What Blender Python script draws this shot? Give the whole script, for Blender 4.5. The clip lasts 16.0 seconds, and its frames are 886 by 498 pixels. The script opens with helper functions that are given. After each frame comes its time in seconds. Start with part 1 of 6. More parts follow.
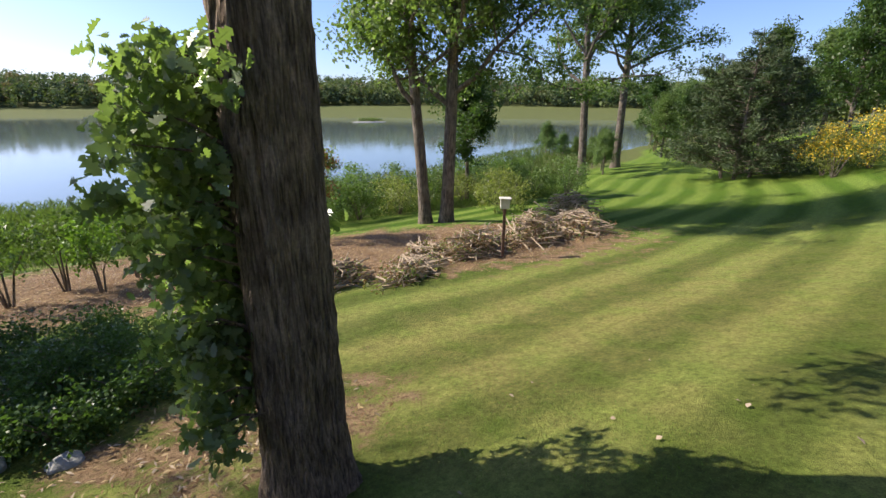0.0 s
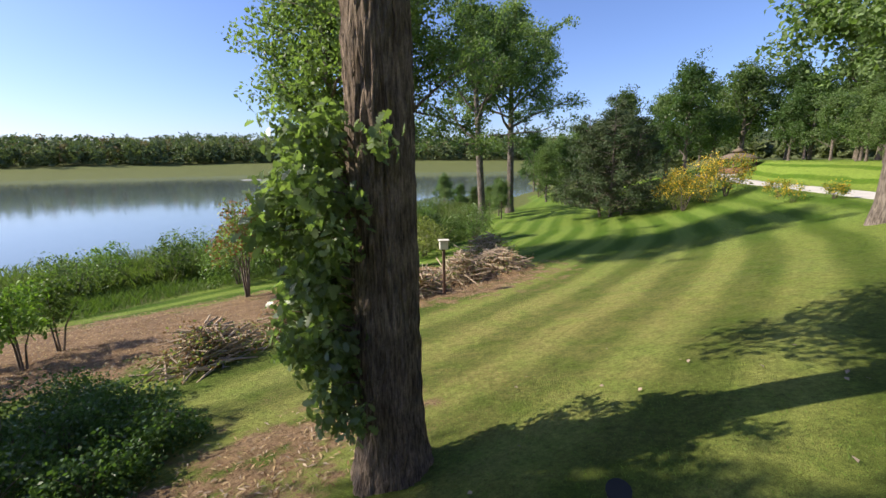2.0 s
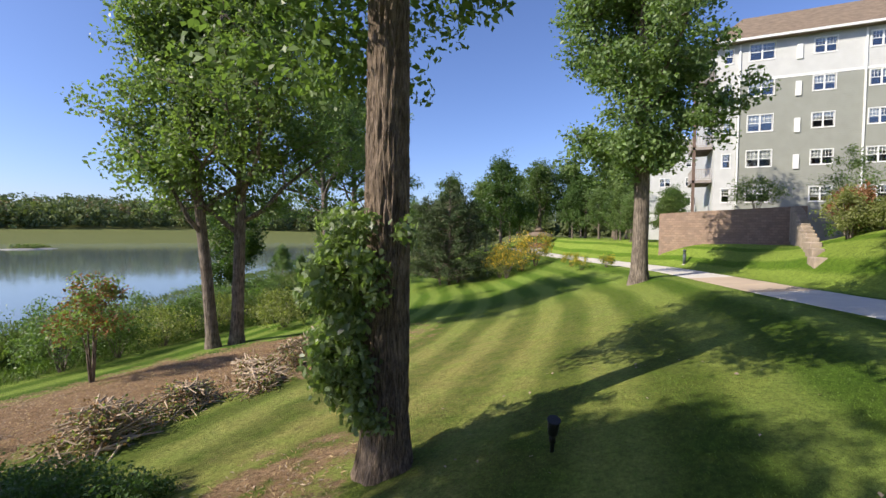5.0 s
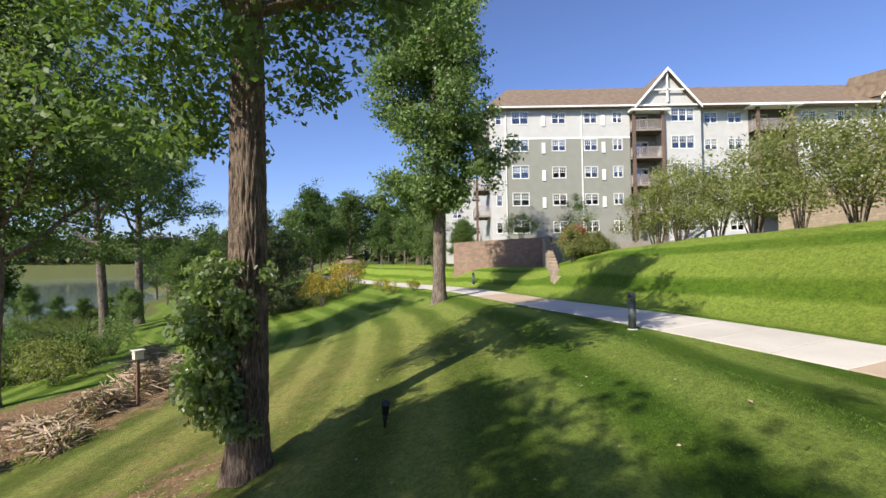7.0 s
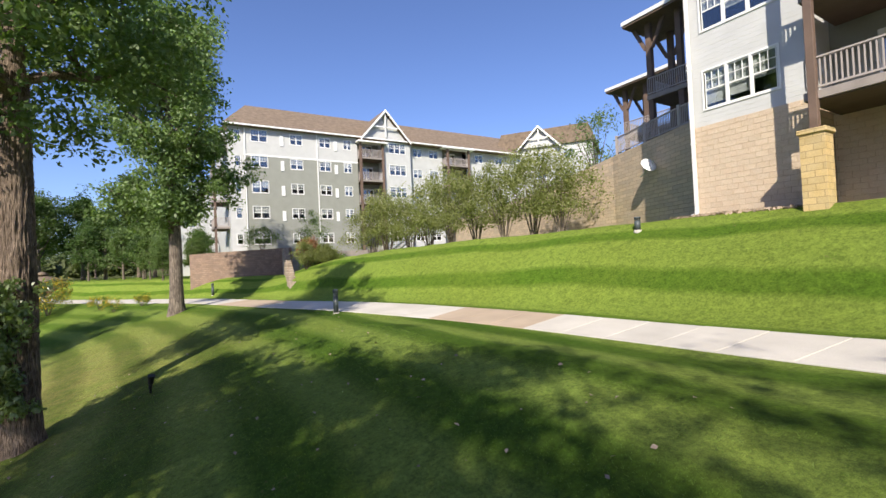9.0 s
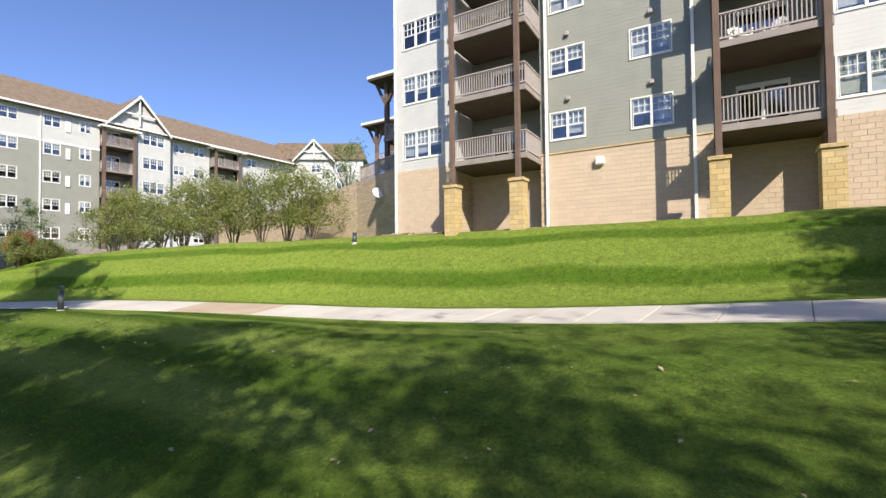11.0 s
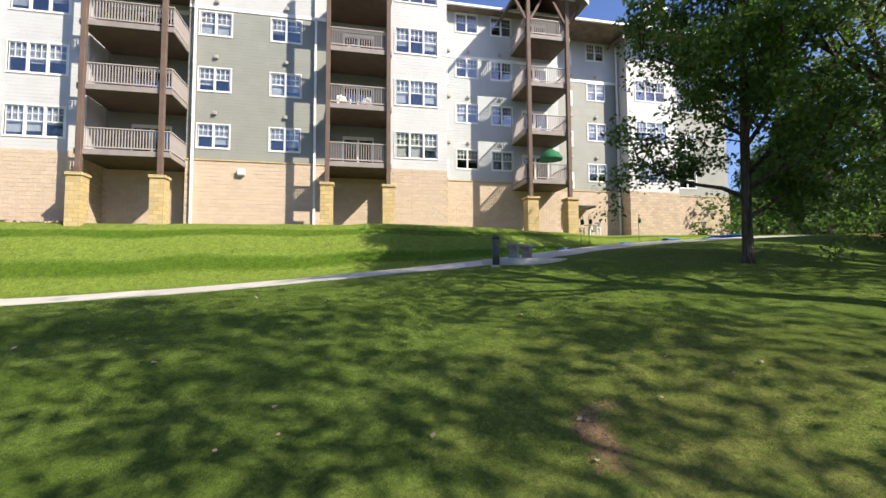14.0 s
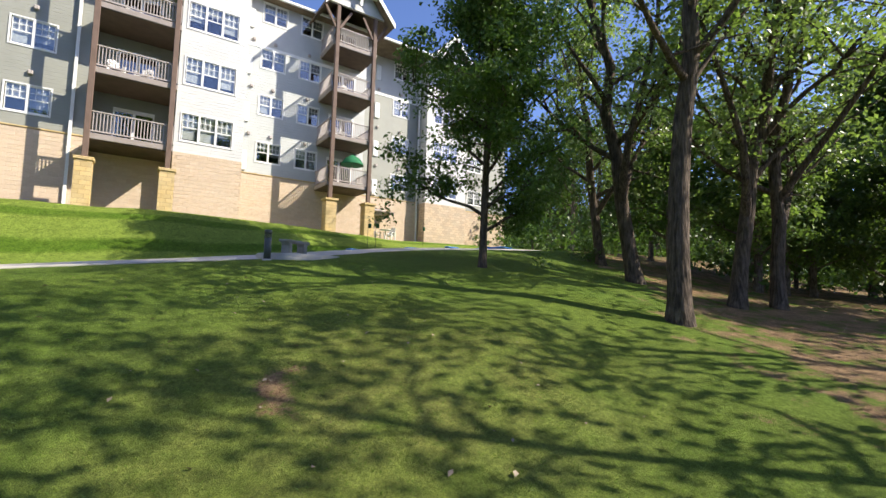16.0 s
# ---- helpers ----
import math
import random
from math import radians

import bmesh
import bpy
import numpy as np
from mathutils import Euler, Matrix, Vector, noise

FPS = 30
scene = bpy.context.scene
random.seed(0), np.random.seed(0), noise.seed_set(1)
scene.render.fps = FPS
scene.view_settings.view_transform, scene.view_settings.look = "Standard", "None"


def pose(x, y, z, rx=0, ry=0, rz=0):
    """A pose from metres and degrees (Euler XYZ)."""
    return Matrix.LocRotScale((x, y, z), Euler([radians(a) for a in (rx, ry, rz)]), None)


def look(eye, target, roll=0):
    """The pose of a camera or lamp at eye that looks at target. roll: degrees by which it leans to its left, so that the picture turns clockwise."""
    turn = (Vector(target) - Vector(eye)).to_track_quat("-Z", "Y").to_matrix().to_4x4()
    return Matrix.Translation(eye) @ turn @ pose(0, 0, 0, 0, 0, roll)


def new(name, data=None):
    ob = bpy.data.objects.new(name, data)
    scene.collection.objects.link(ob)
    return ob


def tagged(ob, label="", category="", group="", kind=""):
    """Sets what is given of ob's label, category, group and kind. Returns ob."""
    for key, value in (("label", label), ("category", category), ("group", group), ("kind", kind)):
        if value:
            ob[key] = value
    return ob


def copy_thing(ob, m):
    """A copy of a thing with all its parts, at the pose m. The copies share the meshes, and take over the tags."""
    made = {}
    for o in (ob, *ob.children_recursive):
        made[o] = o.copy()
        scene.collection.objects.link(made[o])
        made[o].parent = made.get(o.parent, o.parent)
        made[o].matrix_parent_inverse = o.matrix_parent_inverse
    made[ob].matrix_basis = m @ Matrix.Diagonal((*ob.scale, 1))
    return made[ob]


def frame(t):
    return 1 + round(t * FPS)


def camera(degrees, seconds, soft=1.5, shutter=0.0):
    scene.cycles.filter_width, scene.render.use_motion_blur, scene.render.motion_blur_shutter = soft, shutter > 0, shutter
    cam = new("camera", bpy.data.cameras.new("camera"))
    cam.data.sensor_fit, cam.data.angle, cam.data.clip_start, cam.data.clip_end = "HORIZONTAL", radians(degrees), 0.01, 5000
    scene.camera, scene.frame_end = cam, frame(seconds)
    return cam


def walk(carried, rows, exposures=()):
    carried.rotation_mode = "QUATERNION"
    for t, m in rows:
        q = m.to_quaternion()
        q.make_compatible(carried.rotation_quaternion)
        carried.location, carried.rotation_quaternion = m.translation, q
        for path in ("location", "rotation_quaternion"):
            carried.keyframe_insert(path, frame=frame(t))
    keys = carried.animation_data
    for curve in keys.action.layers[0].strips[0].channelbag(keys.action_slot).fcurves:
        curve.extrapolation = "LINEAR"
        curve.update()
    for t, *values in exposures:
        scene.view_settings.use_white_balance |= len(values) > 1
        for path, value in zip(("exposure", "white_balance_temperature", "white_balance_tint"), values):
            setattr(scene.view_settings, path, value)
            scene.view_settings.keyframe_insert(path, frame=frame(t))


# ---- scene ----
# ---- camera ----
cam = camera(90, 16.0, soft=1.5)
PATH = [
    (0, (-17.507, 5.781, 1.599), (-18.473, 4.142, 0.984), 0.47),
    (0.5, (-17.036, 5.850, 1.683), (-18.108, 4.262, 1.108), -0.42),
    (1, (-16.448, 5.876, 1.683), (-17.620, 4.339, 1.169), -0.39),
    (1.5, (-15.736, 5.949, 1.676), (-17.004, 4.470, 1.221), -0.49),
    (2, (-15.218, 5.935, 1.584), (-16.577, 4.522, 1.192), -0.73),
    (2.5, (-14.672, 5.922, 1.546), (-16.126, 4.588, 1.219), -0.75),
    (3, (-14.200, 5.916, 1.593), (-15.736, 4.664, 1.322), -0.68),
    (3.2, (-13.945, 5.888, 1.572), (-15.514, 4.674, 1.321), -0.57),
    (5.3, (-11.488, 5.834, 1.841), (-13.337, 5.072, 1.802), 0.39),
    (5.5, (-11.334, 5.846, 1.882), (-13.199, 5.124, 1.868), 0.21),
    (6, (-10.777, 5.889, 1.971), (-12.682, 5.280, 2.006), 0.26),
    (6.5, (-9.962, 5.941, 2.029), (-11.935, 5.619, 2.073), -0.55),
    (7, (-8.952, 5.943, 2.062), (-10.951, 5.941, 2.102), -0.85),
    (7.5, (-7.549, 5.876, 2.114), (-9.525, 6.178, 2.148), -0.75),
    (8, (-5.965, 5.758, 2.124), (-7.879, 6.339, 2.160), -1.41),
    (8.2, (-5.263, 5.779, 2.128), (-7.144, 6.458, 2.169), -1.80),
    (10.3, (1.285, 3.937, 2.002), (-0.002, 5.467, 2.041), -1.20),
    (10.5, (1.733, 3.879, 1.920), (0.514, 5.464, 1.968), -0.81),
    (11, (2.719, 3.342, 1.845), (1.691, 5.057, 1.897), -0.62),
    (11.5, (3.472, 2.592, 1.673), (2.660, 4.419, 1.734), -0.67),
    (12, (4.319, 1.902, 1.426), (3.718, 3.807, 1.505), -0.41),
    (12.5, (4.414, 0.998, 1.429), (4.073, 2.967, 1.502), -0.58),
    (13, (4.630, 0.281, 1.237), (4.535, 2.277, 1.323), -0.35),
    (13.5, (4.421, -0.333, 0.897), (4.587, 1.657, 1.007), -0.53),
    (14, (4.310, -0.912, 0.736), (4.719, 1.042, 0.856), -0.30),
    (14.5, (4.227, -1.117, 0.689), (4.862, 0.776, 0.817), -0.22),
    (15, (4.503, -1.207, 0.751), (5.330, 0.609, 0.886), 0.21),
    (15.5, (5.362, -1.623, 0.787), (6.329, 0.122, 0.931), 1.41),
    (16, (5.423, -2.732, 0.507), (6.548, -1.085, 0.651), 1.71),
]
walk(cam, [(t, look(e, g, r)) for t, e, g, r in PATH], ((0, 0.72), (1.5, 0.68), (3, 0.63), (6, 0.54), (8, 0.54), (10.5, 0.58), (12.5, 0.64), (14.5, 0.78), (16, 0.86)))

# ---- light ----
SUN = Vector((0.583, -0.528, 0.616)).normalized()      # towards the sun: south-east, about 38 degrees high
world = bpy.data.worlds.new("sky")
scene.world = world
world.use_nodes = True
wn = world.node_tree
sky = wn.nodes.new("ShaderNodeTexSky")
sky.sky_type, sky.sun_disc = "NISHITA", False
sky.sun_elevation = math.asin(SUN.z)
sky.sun_rotation = math.atan2(SUN.x, SUN.y)
sky.air_density, sky.dust_density, sky.ozone_density = 0.9, 0.8, 6.5
tint = wn.nodes.new("ShaderNodeMix")
tint.data_type, tint.blend_type = "RGBA", "MULTIPLY"
tint.inputs[0].default_value = 1.0
tint.inputs[7].default_value = (1.12, 1.0, 1.12, 1)
wn.links.new(sky.outputs[0], tint.inputs[6])
wn.links.new(tint.outputs[2], wn.nodes["Background"].inputs[0])
wn.nodes["Background"].inputs[1].default_value = 0.12
sun_data = bpy.data.lights.new("sun", "SUN")
sun_data.energy, sun_data.angle, sun_data.color = 5.0, radians(0.53), (1.0, 0.91, 0.77)
sun = new("sun", sun_data)
sun.rotation_mode = "QUATERNION"
sun.rotation_quaternion = SUN.to_track_quat("Z", "Y")


# ---- mesh helpers ----
def mesh_of(name, verts, faces, mats=(), smooth=False):
    me = bpy.data.meshes.new(name)
    me.from_pydata([tuple(v) for v in verts], [], faces)
    for m in mats:
        me.materials.append(m)
    if smooth:
        me.shade_smooth()
    return me


def quads_mesh(name, quads, mats=(), picks=None):
    """A mesh of loose polygons from an array (n, corners, 3)."""
    quads = np.asarray(quads, np.float32)
    n, c = quads.shape[:2]
    me = bpy.data.meshes.new(name)
    me.vertices.add(n * c)
    me.vertices.foreach_set("co", quads.ravel())
    me.loops.add(n * c)
    me.loops.foreach_set("vertex_index", np.arange(n * c, dtype=np.int32))
    me.polygons.add(n)
    me.polygons.foreach_set("loop_start", np.arange(0, n * c, c, dtype=np.int32))
    if picks is not None:
        me.polygons.foreach_set("material_index", np.asarray(picks, np.int32))
    for m in mats:
        me.materials.append(m)
    me.update(calc_edges=True)
    me.validate()
    return me


def thing(name, label, category, at=(0, 0, 0), rz=0, group="", kind=""):
    ob = new(name)
    ob.empty_display_size = 0.1
    ob.matrix_basis = pose(*at, 0, 0, rz)
    return tagged(ob, label, category, group, kind)


def part(name, bm, material, parent, label="", kind=""):
    """Links a bmesh or mesh as one mesh object under a thing or a part."""
    if isinstance(bm, bmesh.types.BMesh):
        me = bpy.data.meshes.new(name)
        bm.to_mesh(me)
        bm.free()
    else:
        me = bm
    if material is not None and not me.materials:
        me.materials.append(material)
    ob = new(name, me)
    ob.parent = parent
    return tagged(ob, label, kind=kind) if kind else tagged(ob, label)


def whole(name, bm, material, label, category, at=(0, 0, 0), rz=0, group="", kind=""):
    ob = part(name, bm, material, None)
    ob.matrix_basis = pose(*at, 0, 0, rz)
    return tagged(ob, label, category, group, kind)


def box(bm, x0, y0, z0, x1, y1, z1, bevel=0.0):
    m = Matrix.Translation(((x0 + x1) / 2, (y0 + y1) / 2, (z0 + z1) / 2)) @ Matrix.Diagonal((abs(x1 - x0), abs(y1 - y0), abs(z1 - z0), 1))
    r = bmesh.ops.create_cube(bm, size=1, matrix=m)
    if bevel:
        es = list({e for v in r["verts"] for e in v.link_edges})
        bmesh.ops.bevel(bm, geom=es, offset=bevel, segments=1, affect="EDGES")
    return bm


def boxes(*rows, bevel=0.0):
    bm = bmesh.new()
    for r in rows:
        box(bm, *r, bevel=bevel)
    return bm


def lattice(xs, zs, keep, y0, y1):
    """One joined frame: the cells of a grid in x, z that keep(x, z) picks, between two y."""
    bm = bmesh.new()
    xs, zs = sorted(xs), sorted(zs)
    cells = {(i, j) for i in range(len(xs) - 1) for j in range(len(zs) - 1) if keep((xs[i] + xs[i + 1]) / 2, (zs[j] + zs[j + 1]) / 2)}
    vs = {}

    def v(i, j, s):
        if (i, j, s) not in vs:
            vs[i, j, s] = bm.verts.new((xs[i], y1 if s else y0, zs[j]))
        return vs[i, j, s]

    for i, j in cells:
        ring_ = ((i, j), (i + 1, j), (i + 1, j + 1), (i, j + 1))
        bm.faces.new([v(a, b, 0) for a, b in ring_])
        bm.faces.new([v(a, b, 1) for a, b in ring_[::-1]])
        for k, nb in enumerate(((i, j - 1), (i + 1, j), (i, j + 1), (i - 1, j))):
            if nb not in cells:
                p, q = ring_[k], ring_[(k + 1) % 4]
                bm.faces.new((v(*q, 0), v(*p, 0), v(*p, 1), v(*q, 1)))
    return bm


def prism(bm, outline, y0, y1):
    """A solid with an outline in x, z between two y."""
    a = [bm.verts.new((x, y0, z)) for x, z in outline]
    b = [bm.verts.new((x, y1, z)) for x, z in outline]
    n = len(outline)
    bm.faces.new(a[::-1])
    bm.faces.new(b)
    for i in range(n):
        bm.faces.new((a[i], a[(i + 1) % n], b[(i + 1) % n], b[i]))
    bmesh.ops.recalc_face_normals(bm, faces=bm.faces[:])
    return bm


def lathe(bm, rings, sides=12, cx=0.0, cy=0.0):
    """A turned solid from rows of (radius, z)."""
    loops = []
    for r, z in rings:
        loops.append([bm.verts.new((cx + r * math.cos(2 * math.pi * i / sides), cy + r * math.sin(2 * math.pi * i / sides), z)) for i in range(sides)])
    for a, b in zip(loops, loops[1:]):
        for i in range(sides):
            bm.faces.new((a[i], a[(i + 1) % sides], b[(i + 1) % sides], b[i])).smooth = True
    bm.faces.new(loops[0][::-1])
    bm.faces.new(loops[-1])
    return bm


def tube(verts, faces, pts, radii, sides=7):
    """Adds a tapered tube along points to lists of vertices and faces."""
    base = len(verts)
    n = len(pts)
    for i in range(n):
        d = (pts[min(i + 1, n - 1)] - pts[max(i - 1, 0)]).normalized()
        u = d.orthogonal().normalized() if abs(d.z) < 0.9 else Vector((1, 0, 0)).cross(d).normalized()
        if abs(d.z) < 0.9:
            u = Vector((0, 0, 1)).cross(d).normalized()
        w = d.cross(u)
        for k in range(sides):
            a = 2 * math.pi * k / sides
            verts.append(pts[i] + (u * math.cos(a) + w * math.sin(a)) * radii[i])
    for i in range(n - 1):
        for k in range(sides):
            a, b = base + i * sides + k, base + i * sides + (k + 1) % sides
            faces.append((a, b, b + sides, a + sides))
    faces.append(tuple(base + (n - 1) * sides + k for k in range(sides)))


# ---- materials ----
def material(name, color, rough=0.8, vary=0.25, scale=6.0, fine=60.0, bump=0.2, metal=0.0, bump_scale=None, hue=None, rand=0.0, spec=0.4):
    """Base colour varied at two scales, with relief. hue: a second colour mixed in by the large scale. rand: per-piece variation."""
    m = bpy.data.materials.new(name)
    m.use_nodes = True
    nt = m.node_tree
    N, L = nt.nodes, nt.links
    b = N["Principled BSDF"]
    b.inputs["Roughness"].default_value = rough
    b.inputs["Metallic"].default_value = metal
    b.inputs["Specular IOR Level"].default_value = spec
    tc = N.new("ShaderNodeTexCoord")
    n1, n2 = N.new("ShaderNodeTexNoise"), N.new("ShaderNodeTexNoise")
    n1.inputs["Scale"].default_value, n1.inputs["Detail"].default_value = scale, 4
    n2.inputs["Scale"].default_value, n2.inputs["Detail"].default_value = fine, 3
    L.new(tc.outputs["Object"], n1.inputs["Vector"])
    L.new(tc.outputs["Object"], n2.inputs["Vector"])
    ramp = N.new("ShaderNodeMix")
    ramp.data_type = "RGBA"
    c = Vector(color)
    h = Vector(hue) if hue else c * (1 - vary)
    ramp.inputs[6].default_value = (*(c * (1 + vary * 0.4)), 1)
    ramp.inputs[7].default_value = (*h, 1)
    sharp = N.new("ShaderNodeMapRange")
    sharp.inputs[1].default_value, sharp.inputs[2].default_value = 0.32, 0.68
    L.new(n1.outputs[0], sharp.inputs[0])
    L.new(sharp.outputs[0], ramp.inputs[0])
    mul = N.new("ShaderNodeMix")
    mul.data_type, mul.blend_type = "RGBA", "MULTIPLY"
    mul.inputs[0].default_value = 1.0
    grey = N.new("ShaderNodeMapRange")
    grey.inputs[3].default_value, grey.inputs[4].default_value = 1 - vary, 1 + vary
    L.new(n2.outputs[0], grey.inputs[0])
    L.new(ramp.outputs[2], mul.inputs[6])
    L.new(grey.outputs[0], mul.inputs[7])
    out = mul.outputs[2]
    if rand:
        for node, sock in ((N.new("ShaderNodeNewGeometry"), "Random Per Island"), (N.new("ShaderNodeObjectInfo"), "Random")):
            mr = N.new("ShaderNodeMapRange")
            mr.inputs[3].default_value, mr.inputs[4].default_value = 1 - rand, 1 + rand
            L.new(node.outputs[sock], mr.inputs[0])
            mm = N.new("ShaderNodeMix")
            mm.data_type, mm.blend_type = "RGBA", "MULTIPLY"
            mm.inputs[0].default_value = 1.0
            L.new(out, mm.inputs[6])
            L.new(mr.outputs[0], mm.inputs[7])
            out = mm.outputs[2]
    L.new(out, b.inputs["Base Color"])
    if bump:
        bp = N.new("ShaderNodeBump")
        bp.inputs["Strength"].default_value = bump
        bp.inputs["Distance"].default_value = 0.02
        L.new(n2.outputs[0], bp.inputs["Height"])
        L.new(bp.outputs[0], b.inputs["Normal"])
    return m


def leaf_material(name, color, second, rough=0.5, through_light=0.35):
    m = material(name, color, rough, vary=0.3, scale=0.6, fine=9.0, bump=0.0, hue=second, rand=0.38, spec=0.25)
    nt = m.node_tree
    N, L = nt.nodes, nt.links
    b = N["Principled BSDF"]
    tr = N.new("ShaderNodeBsdfTranslucent")
    tr.inputs[0].default_value = (color[0] * 1.9, color[1] * 2.1, color[2] * 0.9, 1)
    mix = N.new("ShaderNodeMixShader")
    mix.inputs[0].default_value = through_light
    L.new(b.outputs[0], mix.inputs[1])
    L.new(tr.outputs[0], mix.inputs[2])
    L.new(mix.outputs[0], N["Material Output"].inputs[0])
    return m


def bark_material(name, color, hue, sx=9.0):
    m = material(name, color, 0.95, vary=0.4, scale=3, fine=40, bump=0.0, hue=hue, spec=0.1)
    nt = m.node_tree
    N, L = nt.nodes, nt.links
    tc = N.new("ShaderNodeTexCoord")
    mp = N.new("ShaderNodeMapping")
    mp.inputs["Scale"].default_value = (sx, sx, sx * 0.13)
    v = N.new("ShaderNodeTexNoise")
    v.inputs["Scale"].default_value, v.inputs["Detail"].default_value, v.inputs["Distortion"].default_value = 2.2, 6, 0.6
    L.new(tc.outputs["Object"], mp.inputs[0])
    L.new(mp.outputs[0], v.inputs["Vector"])
    bp = N.new("ShaderNodeBump")
    bp.inputs["Strength"].default_value, bp.inputs["Distance"].default_value = 1.0, 0.09
    L.new(v.outputs[0], bp.inputs["Height"])
    b = N["Principled BSDF"]
    L.new(bp.outputs[0], b.inputs["Normal"])
    src = b.inputs["Base Color"].links[0].from_socket
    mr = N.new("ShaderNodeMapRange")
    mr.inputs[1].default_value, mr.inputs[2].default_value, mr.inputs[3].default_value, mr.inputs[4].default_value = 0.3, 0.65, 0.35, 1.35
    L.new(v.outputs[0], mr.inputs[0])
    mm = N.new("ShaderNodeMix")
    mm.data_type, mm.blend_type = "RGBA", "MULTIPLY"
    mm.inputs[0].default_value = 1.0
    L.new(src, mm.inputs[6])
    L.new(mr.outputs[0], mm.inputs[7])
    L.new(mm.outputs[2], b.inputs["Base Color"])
    return m


def siding_material(name, color, lap=0.178):
    """Lap boards: a saw-tooth relief up the wall, with a thin dark gap under each board."""
    m = material(name, color, 0.6, vary=0.07, scale=1.2, fine=30, bump=0.0)
    nt = m.node_tree
    N, L = nt.nodes, nt.links
    tc = N.new("ShaderNodeTexCoord")
    sp = N.new("ShaderNodeSeparateXYZ")
    L.new(tc.outputs["Object"], sp.inputs[0])
    dv = N.new("ShaderNodeMath")
    dv.operation = "DIVIDE"
    dv.inputs[1].default_value = lap
    fr = N.new("ShaderNodeMath")
    fr.operation = "FRACT"
    L.new(sp.outputs[2], dv.inputs[0])
    L.new(dv.outputs[0], fr.inputs[0])
    bp = N.new("ShaderNodeBump")
    bp.invert = True
    bp.inputs["Strength"].default_value, bp.inputs["Distance"].default_value = 0.7, 0.03
    L.new(fr.outputs[0], bp.inputs["Height"])
    L.new(bp.outputs[0], N["Principled BSDF"].inputs["Normal"])
    return m


def block_material(name, color, other, w=0.4, h=0.2, mortar=(0.42, 0.37, 0.30)):
    """Split-faced blocks in running bond on upright walls along either axis."""
    m = material(name, color, 0.92, vary=0.2, scale=2.0, fine=25, bump=0.0, hue=other)
    nt = m.node_tree
    N, L = nt.nodes, nt.links
    tc = N.new("ShaderNodeTexCoord")
    sp = N.new("ShaderNodeSeparateXYZ")
    ad = N.new("ShaderNodeMath")
    cb = N.new("ShaderNodeCombineXYZ")
    L.new(tc.outputs["Object"], sp.inputs[0])
    L.new(sp.outputs[0], ad.inputs[0])
    L.new(sp.outputs[1], ad.inputs[1])
    L.new(ad.outputs[0], cb.inputs[0])
    L.new(sp.outputs[2], cb.inputs[1])
    br = N.new("ShaderNodeTexBrick")
    br.inputs["Scale"].default_value = 1.0
    br.inputs["Brick Width"].default_value, br.inputs["Row Height"].default_value = w, h
    br.inputs["Mortar Size"].default_value = 0.012
    br.inputs["Color1"].default_value = (0.82, 0.82, 0.82, 1)
    br.inputs["Color2"].default_value = (1.08, 1.05, 1.0, 1)
    br.inputs["Mortar"].default_value = (0.72, 0.7, 0.68, 1)
    L.new(cb.outputs[0], br.inputs["Vector"])
    b = N["Principled BSDF"]
    src = b.inputs["Base Color"].links[0].from_socket
    mm = N.new("ShaderNodeMix")
    mm.data_type, mm.blend_type = "RGBA", "MULTIPLY"
    mm.inputs[0].default_value = 1.0
    L.new(src, mm.inputs[6])
    L.new(br.outputs[0], mm.inputs[7])
    L.new(mm.outputs[2], b.inputs["Base Color"])
    bp = N.new("ShaderNodeBump")
    bp.inputs["Strength"].default_value, bp.inputs["Distance"].default_value = 0.6, 0.03
    bp.invert = True
    L.new(br.outputs["Fac"], bp.inputs["Height"])
    L.new(bp.outputs[0], b.inputs["Normal"])
    return m


WHITE = siding_material("white_siding", (0.51, 0.515, 0.50))
GREY = siding_material("grey_green_siding", (0.265, 0.272, 0.235))
PALE = siding_material("pale_grey_siding", (0.42, 0.44, 0.43))
TRIM = material("white_trim", (0.78, 0.78, 0.76), 0.5, 0.05, 3, 40, 0.05)
BLOCK = block_material("tan_split_block", (0.50, 0.39, 0.285), (0.55, 0.45, 0.34))
BROWN_BLOCK = block_material("brown_wall_block", (0.25, 0.175, 0.135), (0.31, 0.225, 0.175), 0.45, 0.2)
PIER = block_material("buff_pier_block", (0.50, 0.37, 0.17), (0.56, 0.44, 0.24), 0.4, 0.2)
ROOF = material("brown_shingle", (0.20, 0.15, 0.105), 0.95, 0.3, 2.0, 14, 0.5)
WOOD = material("brown_stained_timber", (0.155, 0.105, 0.08), 0.75, 0.2, 2, 30, 0.15)
DECK = material("taupe_deck_board", (0.30, 0.26, 0.235), 0.7, 0.15, 2, 30, 0.1)
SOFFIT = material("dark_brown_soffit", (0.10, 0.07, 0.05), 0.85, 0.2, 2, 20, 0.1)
RAIL = material("taupe_railing_paint", (0.40, 0.355, 0.33), 0.55, 0.08, 3, 40, 0.03)
CONCRETE = material("path_concrete", (0.52, 0.485, 0.435), 0.9, 0.12, 0.7, 35, 0.2, rand=0.05)
TAN_SLAB = material("tan_concrete", (0.42, 0.33, 0.245), 0.9, 0.12, 0.7, 35, 0.2, rand=0.05)
STONE = material("grey_stone", (0.34, 0.33, 0.31), 0.9, 0.25, 3, 25, 0.5, rand=0.15)
BOLLARD = material("dark_grey_bollard_paint", (0.07, 0.085, 0.09), 0.45, 0.15, 4, 40, 0.1)
